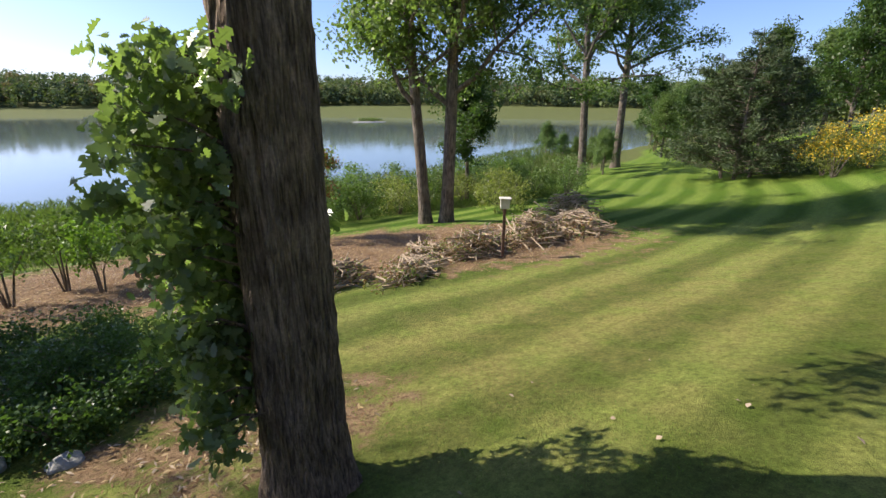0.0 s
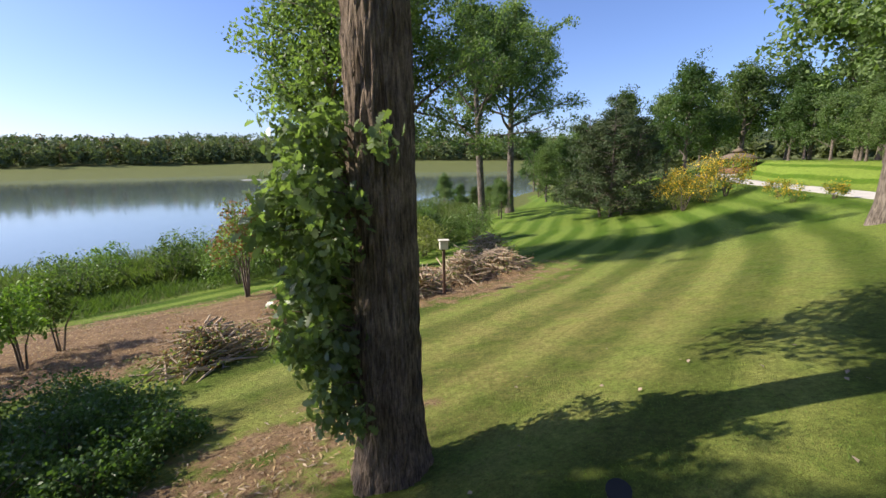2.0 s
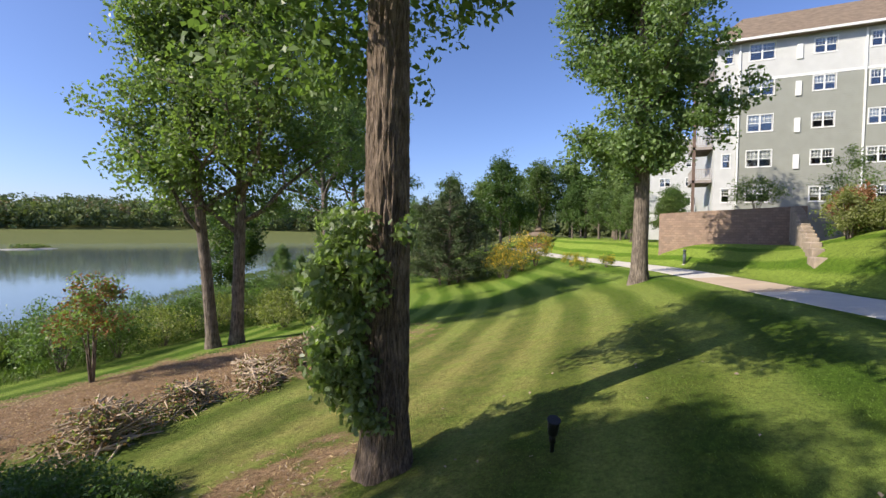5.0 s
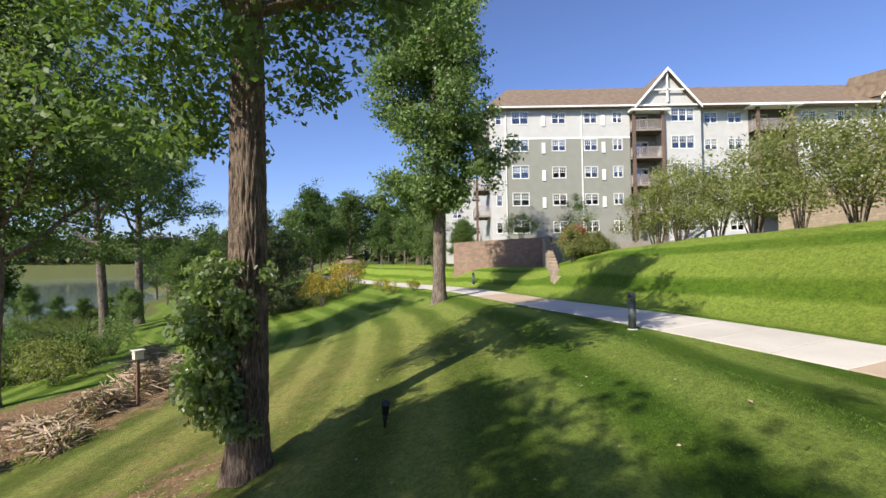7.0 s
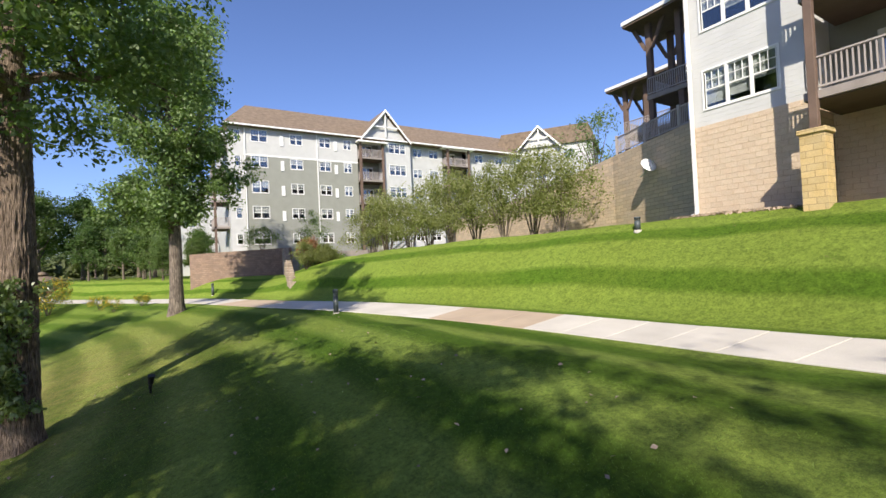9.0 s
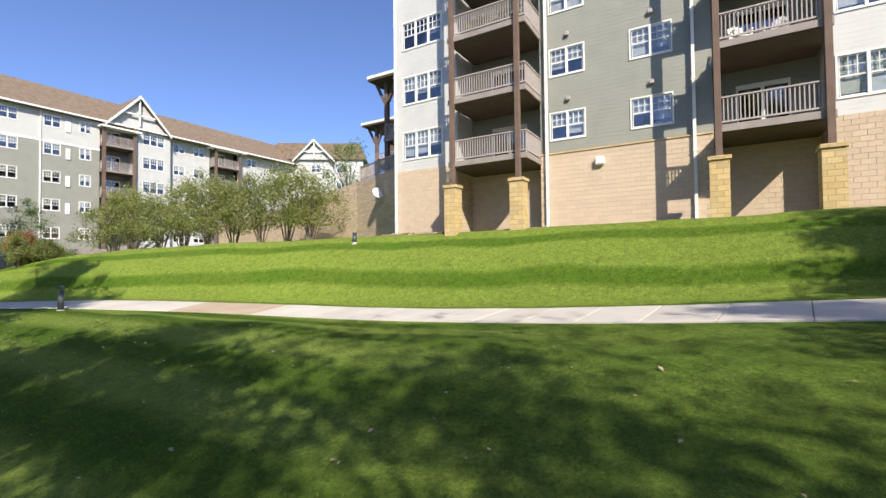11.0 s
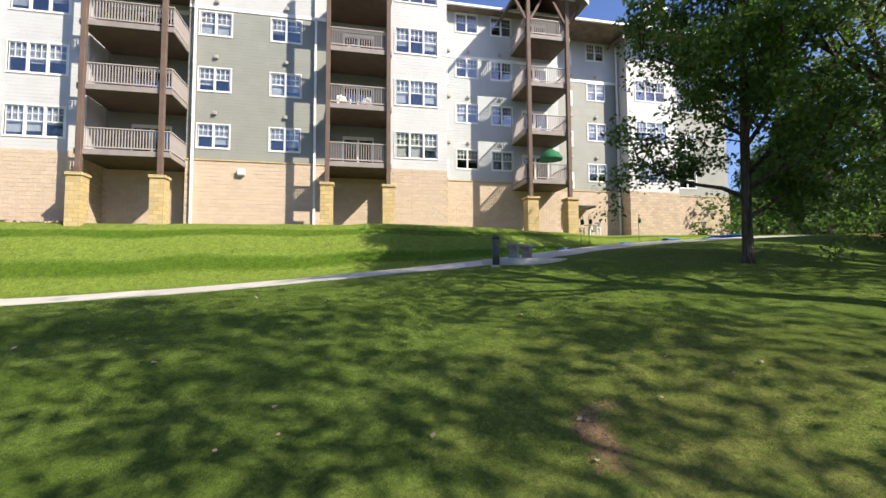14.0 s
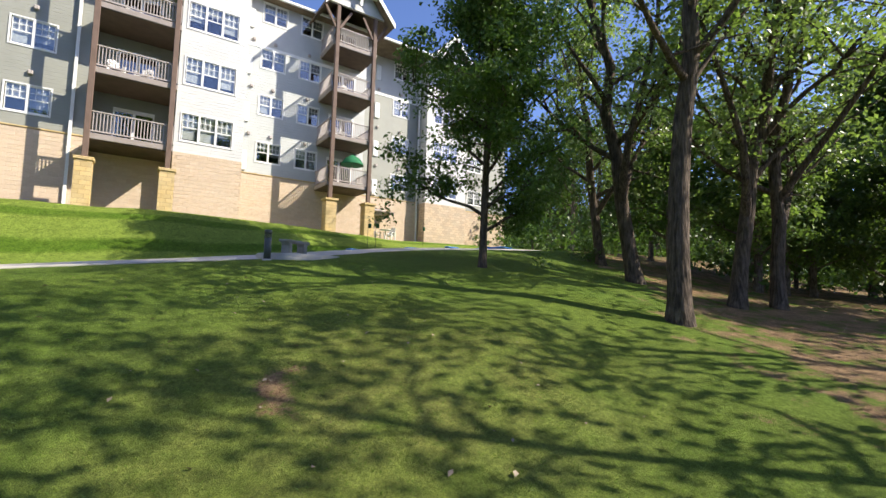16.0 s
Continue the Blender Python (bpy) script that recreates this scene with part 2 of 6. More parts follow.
LENS = material("frosted_lamp_glass", (0.45, 0.45, 0.42), 0.3, 0.1, 4, 30, 0.0)
BLACK = material("black_metal", (0.02, 0.02, 0.022), 0.45, 0.2, 6, 40, 0.1)
CURTAIN = material("pale_window_blind", (0.72, 0.72, 0.70), 0.8, 0.1, 3, 30, 0.05)
# unlit interiors: their dimness is in this near-black colour
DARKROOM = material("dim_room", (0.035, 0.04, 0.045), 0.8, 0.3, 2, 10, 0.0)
BLUE = material("blue_hose_plastic", (0.03, 0.17, 0.55), 0.4, 0.1, 5, 40, 0.0)
GREEN = material("green_canvas", (0.02, 0.17, 0.07), 0.8, 0.15, 5, 60, 0.1)
GALV = material("galvanised_steel", (0.45, 0.48, 0.52), 0.4, 0.15, 4, 30, 0.05, metal=0.8)
BIRDBOX = material("weathered_white_board", (0.62, 0.58, 0.50), 0.85, 0.2, 5, 50, 0.2)
POST = material("weathered_brown_post", (0.16, 0.09, 0.065), 0.9, 0.3, 6, 40, 0.3)
STICK = material("cut_branch_bark", (0.34, 0.255, 0.18), 0.95, 0.3, 4, 30, 0.3, hue=(0.36, 0.29, 0.21), rand=0.35)
DRYLEAF = leaf_material("dry_brown_leaf", (0.20, 0.115, 0.06), (0.27, 0.17, 0.09), 0.8, 0.15)

STRAW = leaf_material("dry_straw", (0.40, 0.29, 0.16), (0.48, 0.36, 0.22), 0.8, 0.2)


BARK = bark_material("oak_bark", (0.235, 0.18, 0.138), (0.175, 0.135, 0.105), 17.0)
# oak bark with the wood's shade put into a darker colour
BARK_SHADED = bark_material("shaded_oak_bark", (0.12, 0.095, 0.075), (0.085, 0.068, 0.055), 7.0)
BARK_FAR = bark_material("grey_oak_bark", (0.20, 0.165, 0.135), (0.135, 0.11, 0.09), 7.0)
OAK = leaf_material("oak_leaf", (0.10, 0.15, 0.052), (0.14, 0.19, 0.08), 0.42, 0.4)
OAK_PALE = leaf_material("oak_leaf_pale", (0.13, 0.185, 0.065), (0.18, 0.225, 0.10), 0.42, 0.42)
OAK_DARK = leaf_material("oak_leaf_dark", (0.06, 0.105, 0.03), (0.085, 0.135, 0.042), 0.38)
YOUNG = leaf_material("young_oak_leaf", (0.15, 0.205, 0.08), (0.20, 0.25, 0.12), 0.36, 0.42)
YOUNG.node_tree.nodes["Principled BSDF"].inputs["Specular IOR Level"].default_value = 0.65
LIME = leaf_material("fresh_green_leaf", (0.10, 0.17, 0.03), (0.13, 0.20, 0.045))
OLIVE = leaf_material("olive_shrub_leaf", (0.17, 0.19, 0.065), (0.23, 0.235, 0.11), 0.5, 0.45)
NEEDLE = leaf_material("pine_needle", (0.052, 0.082, 0.035), (0.09, 0.11, 0.05), 0.6, 0.15)
REED = leaf_material("marsh_grass", (0.10, 0.145, 0.045), (0.17, 0.17, 0.07), 0.7, 0.3)
WEED = leaf_material("wild_herb", (0.075, 0.12, 0.03), (0.11, 0.15, 0.05), 0.6, 0.3)
YELLOW = leaf_material("goldenrod_flower", (0.55, 0.36, 0.03), (0.45, 0.33, 0.06), 0.7, 0.25)
RUST = leaf_material("rusty_leaf", (0.21, 0.085, 0.05), (0.15, 0.11, 0.05), 0.6, 0.3)
# haze over the lake is mixed into this leaf colour
WOODS = leaf_material("hazy_woods_leaf", (0.085, 0.115, 0.055), (0.12, 0.145, 0.07), 0.7, 0.2)
WOODS_PALE = leaf_material("far_scrub_leaf", (0.12, 0.15, 0.055), (0.16, 0.18, 0.08), 0.7, 0.2)
WOODS_RUSSET = leaf_material("russet_far_leaf", (0.15, 0.12, 0.07), (0.19, 0.15, 0.09), 0.7, 0.2)
GRASS_BLADE = leaf_material("lawn_blade", (0.12, 0.20, 0.03), (0.19, 0.25, 0.055), 0.5, 0.3)

# ---- water ----
w = bpy.data.materials.new("lake_water")
w.use_nodes = True
wb = w.node_tree.nodes["Principled BSDF"]
wb.inputs["Base Color"].default_value = (0.13, 0.165, 0.155, 1)
wb.inputs["Roughness"].default_value = 0.06
wb.inputs["IOR"].default_value = 1.33
wtc = w.node_tree.nodes.new("ShaderNodeTexCoord")
wno = w.node_tree.nodes.new("ShaderNodeTexNoise")
wno.inputs["Scale"].default_value, wno.inputs["Detail"].default_value = 0.8, 5
wbp = w.node_tree.nodes.new("ShaderNodeBump")
wbp.inputs["Strength"].default_value, wbp.inputs["Distance"].default_value = 0.12, 0.05
w.node_tree.links.new(wtc.outputs["Object"], wno.inputs["Vector"])
w.node_tree.links.new(wno.outputs[0], wbp.inputs["Height"])
w.node_tree.links.new(wbp.outputs[0], wb.inputs["Normal"])
WATER = w

# ---- the lie of the land ----
LAKE_Z = -7.3
PX = np.array((-400.0, -150, -95, -72, -48, -32, -20, -5, 8, 15, 30, 60, 200))      # the path's line
PY = np.array((-60.0, -40, -17, -5.5, 7.6, 11.2, 12.2, 12.1, 11.8, 13.6, 19, 27, 60))
PZ = np.array((-1.5, -1.3, -1.2, -1.15, -0.8, -0.35, -0.05, 0.05, 0.45, 1.45, 2.9, 4.2, 5.0))
GD = np.array((-120.0, -58, -50, -34, -26, -20, -13, -10.5, -7.7, -5, -2.5, -0.95))       # fall towards the lake
GZ = np.array((-10.5, -8.4, -7.0, -5.7, -4.6, -4.0, -3.0, -2.42, -1.55, -0.9, -0.35, 0.0))


WX = np.array((-400.0, -150, -95, -72, -48, -32, -24, -16, -9, -3, 2, 6.5, 10, 15, 20, 30, 60, 200))   # the pavement's middle line
WY = np.array((-60.0, -40, -17, -5.5, 7.6, 11.2, 12.9, 15.7, 16.5, 15.7, 15.3, 14.4, 14.3, 17.0, 19.0, 20.6, 27, 60))
WZ = np.array((-1.5, -1.3, -1.2, -1.15, -0.8, -0.4, -0.1, -0.2, -0.2, 0.14, 0.5, 0.98, 1.2, 1.9, 2.4, 3.0, 4.2, 5.0))
HALF = 1.15
CROSS = 0.07       # the pavement tilts towards the lake


def smooth_interp(x, xs, ys, half=0.0):
    if not half:
        return np.interp(x, xs, ys)
    return sum(np.interp(x + o * half, xs, ys) for o in (-1, -0.5, 0, 0.5, 1)) / 5


def path_y(x):
    return smooth_interp(x, PX, PY, 4.0)


def path_z(x):
    return smooth_interp(x, PX, PZ, 4.0)


def pave_y(x):
    return smooth_interp(x, WX, WY, 3.0)


def pave_z(x):
    return smooth_interp(x, WX, WZ, 3.0)


def ground(x, y):
    """The height of the ground."""
    x, y = np.asarray(x, float), np.asarray(y, float)
    d = y - path_y(x)
    zp = path_z(x)
    south = smooth_interp(np.minimum(d, -0.95), GD, GZ, 0.8) - smooth_interp(-0.95, GD, GZ, 0.8)
    top = smooth_interp(x, (-400, -60, -44, -38, -30, -14, 20, 60), (0.5, 1.0, 1.2, 2.2, 2.8, 3.2, 3.25, 4.6), 1.5)
    dn = y - np.maximum(path_y(x), pave_y(x)) - 0.95
    run = np.clip(dn / 4.8, 0, 1)
    north = (top - zp) * (0.6 * run + 0.4 * run * run * (3 - 2 * run)) * (dn > 0)
    south = south * np.interp(x, (2, 16, 40), (1.0, 0.85, 0.9))
    h = zp + np.where(d < 0, np.minimum(south, 0), 0) + north
    e = np.clip((np.abs(y - pave_y(x)) - HALF - 0.25) / np.where(y < pave_y(x), 3.6, 2.2), 0, 1)
    e = 1 - e * e * (3 - 2 * e)
    h = h * (1 - e) + (pave_z(x) + CROSS * np.clip(y - pave_y(x), -1.5, 1.5)) * e
    k = np.clip((-d - 44) / 14, 0, 1)
    h = h * (1 - k) + (LAKE_Z - 1.0) * k
    west = np.clip((-x - 110) / 80, 0, 1)                                        # the lake ends in scrub to the west
    far = np.clip((-y - 470 - 14 * np.sin(x / 37.0)) / 22, 0, 1)                 # its far shore
    r = np.hypot(x, y)
    rise = 34 * np.clip((r - 330) / 500, 0, 1) * (0.75 + 0.25 * np.sin(x / 130.0 + 1) * np.cos(y / 170.0)) * np.clip((-x - y - 60) / 200, 0.15, 1)
    bed = np.maximum(h, LAKE_Z - 3)
    h = np.maximum(bed * (1 - far) + (LAKE_Z + 1.0) * far, np.where(west * (y > -75 - 0.35 * (-x - 110)) > 0.5, -5.5, -99)) + rise
    return h + 0.04 * np.sin(x * 0.9 + 1.3 * np.sin(y * 0.5)) * np.cos(y * 0.8) * np.clip(np.abs(y - pave_y(x)) - 1.9, 0, 1)


def gz(x, y):
    return float(ground(x, y))


def ground_material():
    m = bpy.data.materials.new("lawn_and_soil")
    m.use_nodes = True
    nt = m.node_tree
    N, L = nt.nodes, nt.links
    b = N["Principled BSDF"]
    b.inputs["Roughness"].default_value = 0.95
    b.inputs["Specular IOR Level"].default_value = 0.12
    tc = N.new("ShaderNodeTexCoord")

    def noise_node(scale, detail=4, rough=0.55):
        n = N.new("ShaderNodeTexNoise")
        n.inputs["Scale"].default_value, n.inputs["Detail"].default_value, n.inputs["Roughness"].default_value = scale, detail, rough
        L.new(tc.outputs["Object"], n.inputs["Vector"])
        return n.outputs[0]

    def ranged(src, lo, hi, a=0.0, z=1.0):
        r = N.new("ShaderNodeMapRange")
        for i, v in enumerate((lo, hi, a, z)):
            r.inputs[i + 1].default_value = v
        L.new(src, r.inputs[0])
        return r.outputs[0]

    def mixed(f, a, bb, mode="MIX"):
        x = N.new("ShaderNodeMix")
        x.data_type, x.blend_type = "RGBA", mode
        for s, v in ((0, f), (6, a), (7, bb)):
            if isinstance(v, tuple):
                x.inputs[s].default_value = (*v, 1)
            elif isinstance(v, float):
                x.inputs[s].default_value = v
            else:
                L.new(v, x.inputs[s])
        return x.outputs[2]

    def attribute(n):
        a = N.new("ShaderNodeAttribute")
        a.attribute_name = n
        return a.outputs["Fac"]

    def calc(op, a, bb=0.0):
        x = N.new("ShaderNodeMath")
        x.operation = op
        for i, v in enumerate((a, bb)):
            if isinstance(v, float):
                x.inputs[i].default_value = v
            else:
                L.new(v, x.inputs[i])
        return x.outputs[0]

    big, mid, fine, tiny = noise_node(0.22), noise_node(1.3, 6), noise_node(14, 5, 0.7), noise_node(70, 4, 0.7)
    lane = calc("ADD", attribute("lane"), ranged(noise_node(0.15), 0.3, 0.7, -0.25, 0.25))
    stripe = calc("SINE", calc("MULTIPLY", lane, 2.6))
    lawn = mixed(calc("ADD", calc("MULTIPLY", ranged(stripe, -0.6, 0.6, -0.5, 0.5), attribute("striped")), 0.5), (0.082, 0.155, 0.016), (0.175, 0.25, 0.052))
    band = ranged(calc("SINE", calc("MULTIPLY", lane, 2.35)), -0.8, -0.25)
    # sunny brightness of the north slope is put into the grass; bands are mowing
    lawn = mixed(calc("MULTIPLY", attribute("sunny_slope"), 0.75), lawn, mixed(band, (0.085, 0.17, 0.012), (0.25, 0.34, 0.06)))
    lawn = mixed(ranged(big, 0.42, 0.68, 0.0, 0.35), lawn, (0.17, 0.215, 0.035))
    lawn = mixed(calc("MULTIPLY", attribute("dry"), ranged(mid, 0.3, 0.6, 0.35, 1.0)), lawn, (0.31, 0.25, 0.105))
    lawn = mixed(1.0, lawn, mixed(calc("ADD", calc("MULTIPLY", ranged(stripe, -0.6, 0.6, -0.5, 0.5), attribute("striped")), 0.5), (0.80, 0.84, 0.78), (1.12, 1.09, 1.08)), "MULTIPLY")
    lawn = mixed(ranged(mid, 0.62, 0.72, 0.0, 0.4), lawn, (0.075, 0.15, 0.016))
    wild = mixed(ranged(mid, 0.35, 0.65), (0.085, 0.115, 0.032), (0.15, 0.15, 0.06))
    soil = mixed(ranged(mid, 0.3, 0.7), (0.27, 0.165, 0.10), (0.44, 0.30, 0.185))
    soil = mixed(ranged(fine, 0.45, 0.6), soil, (0.15, 0.095, 0.06))
    edge = calc("ADD", ranged(mid, 0.3, 0.7, -0.35, 0.35), ranged(fine, 0.3, 0.7, -0.2, 0.2))
    col = mixed(ranged(calc("ADD", attribute("wild"), edge), 0.4, 0.6), lawn, wild)
    col = mixed(ranged(calc("ADD", attribute("soil"), edge), 0.4, 0.62), col, soil)
    col = mixed(1.0, col, mixed(ranged(fine, 0.3, 0.7), (0.62, 0.62, 0.62), (1.32, 1.32, 1.26)), "MULTIPLY")
    col = mixed(1.0, col, mixed(ranged(tiny, 0.3, 0.7), (0.62, 0.62, 0.62), (1.3, 1.3, 1.25)), "MULTIPLY")
    col = mixed(1.0, col, mixed(ranged(noise_node(4.5, 6, 0.7), 0.3, 0.7), (0.72, 0.74, 0.72), (1.24, 1.22, 1.2)), "MULTIPLY")
    L.new(col, b.inputs["Base Color"])
    bp = N.new("ShaderNodeBump")
    bp.inputs["Strength"].default_value, bp.inputs["Distance"].default_value = 0.9, 0.06
    L.new(calc("ADD", tiny, fine), bp.inputs["Height"])
    L.new(bp.outputs[0], b.inputs["Normal"])
    return m


def soil_amount(x, y):
    """Bare, littered soil: round the brush piles, under the near oak and under the wood's edge."""
    s = np.exp(-(((x + 27) / 9.5) ** 2 + ((y + 11 + 0.25 * (x + 27)) / 5.6) ** 2) ** 1.6) * 1.1
    s = np.maximum(s, np.exp(-((((x + 15.5) / 7.5) ** 2 + ((y + 13) / 5.2) ** 2) ** 1.5)) * 1.1)
    s = np.maximum(s, np.exp(-(((x + 17.4) / 3.0) ** 2 + ((y + 0.1) / 1.9) ** 2)) * 0.72)
    s = np.maximum(s, np.clip((x - 15.5) / 6 - (y - 4.5) / 7, 0, 1) * 0.62 * (y > -45) * (x > 12))
    return np.maximum(s, np.exp(-(((x - 7.0 - 0.3 * (y - 3.6)) / 0.4) ** 2 + ((y - 3.6) / 0.9) ** 2)) * 0.66)


def wild_amount(x, y):
    """Unmown land towards the lake and beyond."""
    d = y - path_y(x)
    a = np.clip((-d - 31.5 - 2 * np.sin(x / 6)) / 3, 0, 1) * (x < 4)
    return np.maximum(np.maximum(a, np.clip((np.hypot(x + 20, y) - 95) / 20, 0, 1)), np.clip((x - 30) / 5, 0, 1) * (d < -4))


def spaced(marks):
    return np.unique(np.concatenate([np.arange(a, b, s) for a, b, s in marks]))


gx = spaced(((-2500, -900, 200), (-900, -300, 30), (-300, -110, 8), (-110, -45, 1.5), (-45, 32, 0.5), (32, 60, 2), (60, 300, 20), (300, 2600, 230)))
gy = spaced(((-2500, -900, 200), (-900, -300, 30), (-300, -70, 6), (-70, -22, 1.5), (-22, 26, 0.5), (26, 60, 2), (60, 300, 20), (300, 2600, 230)))
GXX, GYY = np.meshgrid(gx, gy)
GZZ = ground(GXX, GYY)
nx = len(gx)
gverts = np.stack([GXX, GYY, GZZ], -1).reshape(-1, 3)
gi = (np.arange(len(gy) - 1)[:, None] * nx + np.arange(nx - 1)[None]).ravel()
gme = bpy.data.meshes.new("ground")
gme.vertices.add(len(gverts))
gme.vertices.foreach_set("co", gverts.astype(np.float32).ravel())
gme.loops.add(len(gi) * 4)
gme.loops.foreach_set("vertex_index", np.stack([gi, gi + 1, gi + nx + 1, gi + nx], -1).astype(np.int32).ravel())
gme.polygons.add(len(gi))
gme.polygons.foreach_set("loop_start", np.arange(0, len(gi) * 4, 4, dtype=np.int32))
gme.update(calc_edges=True)
gme.shade_smooth()
# sunny_slope: where the grass colour is brightened as if by sun
for nm, val in (("lane", np.where(GYY - pave_y(GXX) > 0, (GYY - pave_y(GXX)) * 1.55, GYY - path_y(GXX))), ("striped", np.where(GYY > pave_y(GXX), 0.0, np.clip((2 - GXX) / 7, 0.12, 1) * np.clip((GXX + 80) / 42, 0.2, 1))), ("sunny_slope", np.clip((GYY - pave_y(GXX)) / 2.0, 0, 1)), ("soil", soil_amount(GXX, GYY)), ("wild", wild_amount(GXX, GYY)),
                ("dry", np.clip(1.25 - np.hypot((GXX + 25) / 17.0, (GYY + 0.5) / 8.0), 0, 1) * 0.62 + 0.42 * np.exp(-(((GXX - 9.0) / 4.5) ** 2 + ((GYY - 3.2) / 3.4) ** 2)))):
    gme.attributes.new(nm, "FLOAT", "POINT").data.foreach_set("value", np.asarray(val, np.float32).ravel())
gme.materials.append(ground_material())
tagged(new("ground", gme), "mown green lawn with mowing stripes, sloping down to rough grass", "ground", kind="structure")

lake_bm = bmesh.new()
bmesh.ops.create_grid(lake_bm, x_segments=1, y_segments=1, size=1, matrix=Matrix.Translation((-150, -330, LAKE_Z)) @ Matrix.Diagonal((620, 310, 1, 1)))
whole("water", lake_bm, WATER, "calm lake reflecting the pale blue sky", "lake", kind="structure")

# ---- pavement ----
pavement = tagged(new("pavement"), "pale concrete footpath of separate slabs along the lawn", "footpath", kind="structure")
SLABS = np.arange(-96, 36, 1.5)
for n, x0 in enumerate(SLABS):
    x1 = x0 + 1.485
    corners = []
    for x, s in ((x0, -1), (x1, -1), (x1, 1), (x0, 1)):
        dy = (pave_y(x + 0.05) - pave_y(x - 0.05)) / 0.1
        nrm = math.hypot(1, dy)
        corners.append((x - s * HALF * dy / nrm, pave_y(x) + s * HALF / nrm, pave_z(x) + s * HALF * CROSS))
    lift = 0.03 + 0.004 * math.sin(n * 2.3)
    v = [(a, b, c - 0.1) for a, b, c in corners] + [(a, b, c + lift - 0.012) for a, b, c in corners]
    mid = np.mean(corners, 0)
    v += [(a + (mid[0] - a) * 0.02, b + (mid[1] - b) * 0.02, c + lift) for a, b, c in corners]
    f = [(3, 2, 1, 0), (8, 9, 10, 11)] + [(k + i, k + (i + 1) % 4, k + 4 + (i + 1) % 4, k + 4 + i) for k in (0, 4) for i in range(4)]
    part("slab", mesh_of("slab", v, f), TAN_SLAB if -18.6 < x0 < -14.2 or -41 < x0 < -34 else CONCRETE, pavement)

# a pad with a bench beside the path, and the branch path to the doors
pad = bmesh.new()
lathe(pad, ((1.45, -0.5), (1.5, 0.02), (1.47, 0.04)), 24)
whole("bench_pad", pad, CONCRETE, "round grey concrete pad beside the footpath", "paving", (10.3, 13.8, gz(10.2, 13.6) + 0.05), kind="structure")


# ---- windows ----
def gloss_glass(name, tint):
    m = bpy.data.materials.new(name)
    m.use_nodes = True
    nt = m.node_tree
    N, L = nt.nodes, nt.links
    tr, gl, mx, fr = N.new("ShaderNodeBsdfTransparent"), N.new("ShaderNodeBsdfGlossy"), N.new("ShaderNodeMixShader"), N.new("ShaderNodeFresnel")
    tr.inputs[0].default_value = tint
    gl.inputs["Roughness"].default_value = 0.03
    ad = N.new("ShaderNodeMath")
    ad.inputs[1].default_value = 0.13
    L.new(fr.outputs[0], ad.inputs[0])
    L.new(ad.outputs[0], mx.inputs[0])
    L.new(tr.outputs[0], mx.inputs[1])
    L.new(gl.outputs[0], mx.inputs[2])
    L.new(mx.outputs[0], N["Material Output"].inputs[0])
    return m


PANE = gloss_glass("house_window_glass", (0.72, 0.76, 0.78, 1))
WINDOWS = {}


def window(parent, x, z, y, w, h, units=2, blind=0.5, hung=True):
    """A sash window with its outer face at y; x, z are its lower left corner."""
    key = (w, h, units, hung)
    if key not in WINDOWS:
        t = 0.065
        u = w / units
        bars = [(i * u - 0.045, i * u + 0.045) for i in range(1, units)]
        f = lattice([-t, 0, w, w + t] + [c for b in bars for c in b], (-t, 0, h, h + t), lambda x, z: not (0 < x < w and 0 < z < h) or any(a < x < b for a, b in bars), -0.035, 0.09)
        a, b = 0.035, u - 0.035
        cols = [(a, a + 0.022), (b - 0.022, b)] + [(a + (b - a) * k / 3 - 0.01, a + (b - a) * k / 3 + 0.01) for k in (1, 2)]
        rows_ = [(0, 0.05), (h * 0.5 - 0.025, h * 0.5 + 0.025), (h * 0.75 - 0.01, h * 0.75 + 0.01), (h - 0.05, h)]
        gr = lattice([c for q in cols for c in q], [c for q in rows_ for c in q], lambda x, z: any(p < z < q for p, q in rows_) or any(p < x < q for p, q in cols[:2]) or (z > h / 2 and any(p < x < q for p, q in cols[2:])), 0.008, 0.05)
        pm = boxes((0.03, 0.028, 0.03, u - 0.03, 0.036, h - 0.03))
        made = []
        for nm, b, mt in (("window", f, TRIM), ("grille", gr, TRIM), ("pane", pm, PANE)):
            me = bpy.data.meshes.new(nm)
            b.to_mesh(me)
            b.free()
            me.materials.append(mt)
            made.append(me)
        WINDOWS[key] = made + [u]
    f, gr, pm, u = WINDOWS[key]
    ob = part("window", f, None, parent)
    ob.location = (x, y, z)
    for i in range(units):
        part("sash", gr, None, ob).location = (i * u, 0, 0)
        p = part("pane", pm, None, ob)
        p.location = (i * u, 0, 0)
        p.visible_shadow = False
        if blind:
            k = min(1.0, max(0.15, blind + random.uniform(-0.3, 0.35)))
            part("blind", boxes((i * u + 0.03, 0.12, h * (1 - k), (i + 1) * u - 0.03, 0.13, h)), CURTAIN, ob)
    return ob


def wall(parent, x0, x1, z0, z1, y, mat, holes=(), thick=0.22, name="wall"):
    """A wall with its outer face at y and rectangular openings (x0, x1, z0, z1) that go through it."""
    xs = {x0, x1, *(min(max(x, x0), x1) for h in holes for x in h[:2])}
    zs = {z0, z1, *(min(max(z, z0), z1) for h in holes for z in h[2:])}
    bm = lattice(xs, zs, lambda x, z: not any(h[0] < x < h[1] and h[2] < z < h[3] for h in holes), y, y + thick)
    return part(name, bm, mat, parent)


BALUSTER = bpy.data.meshes.new("baluster")
_b = boxes((-0.018, -0.018, 0, 0.018, 0.018, 0.83))
_b.to_mesh(BALUSTER)
_b.free()
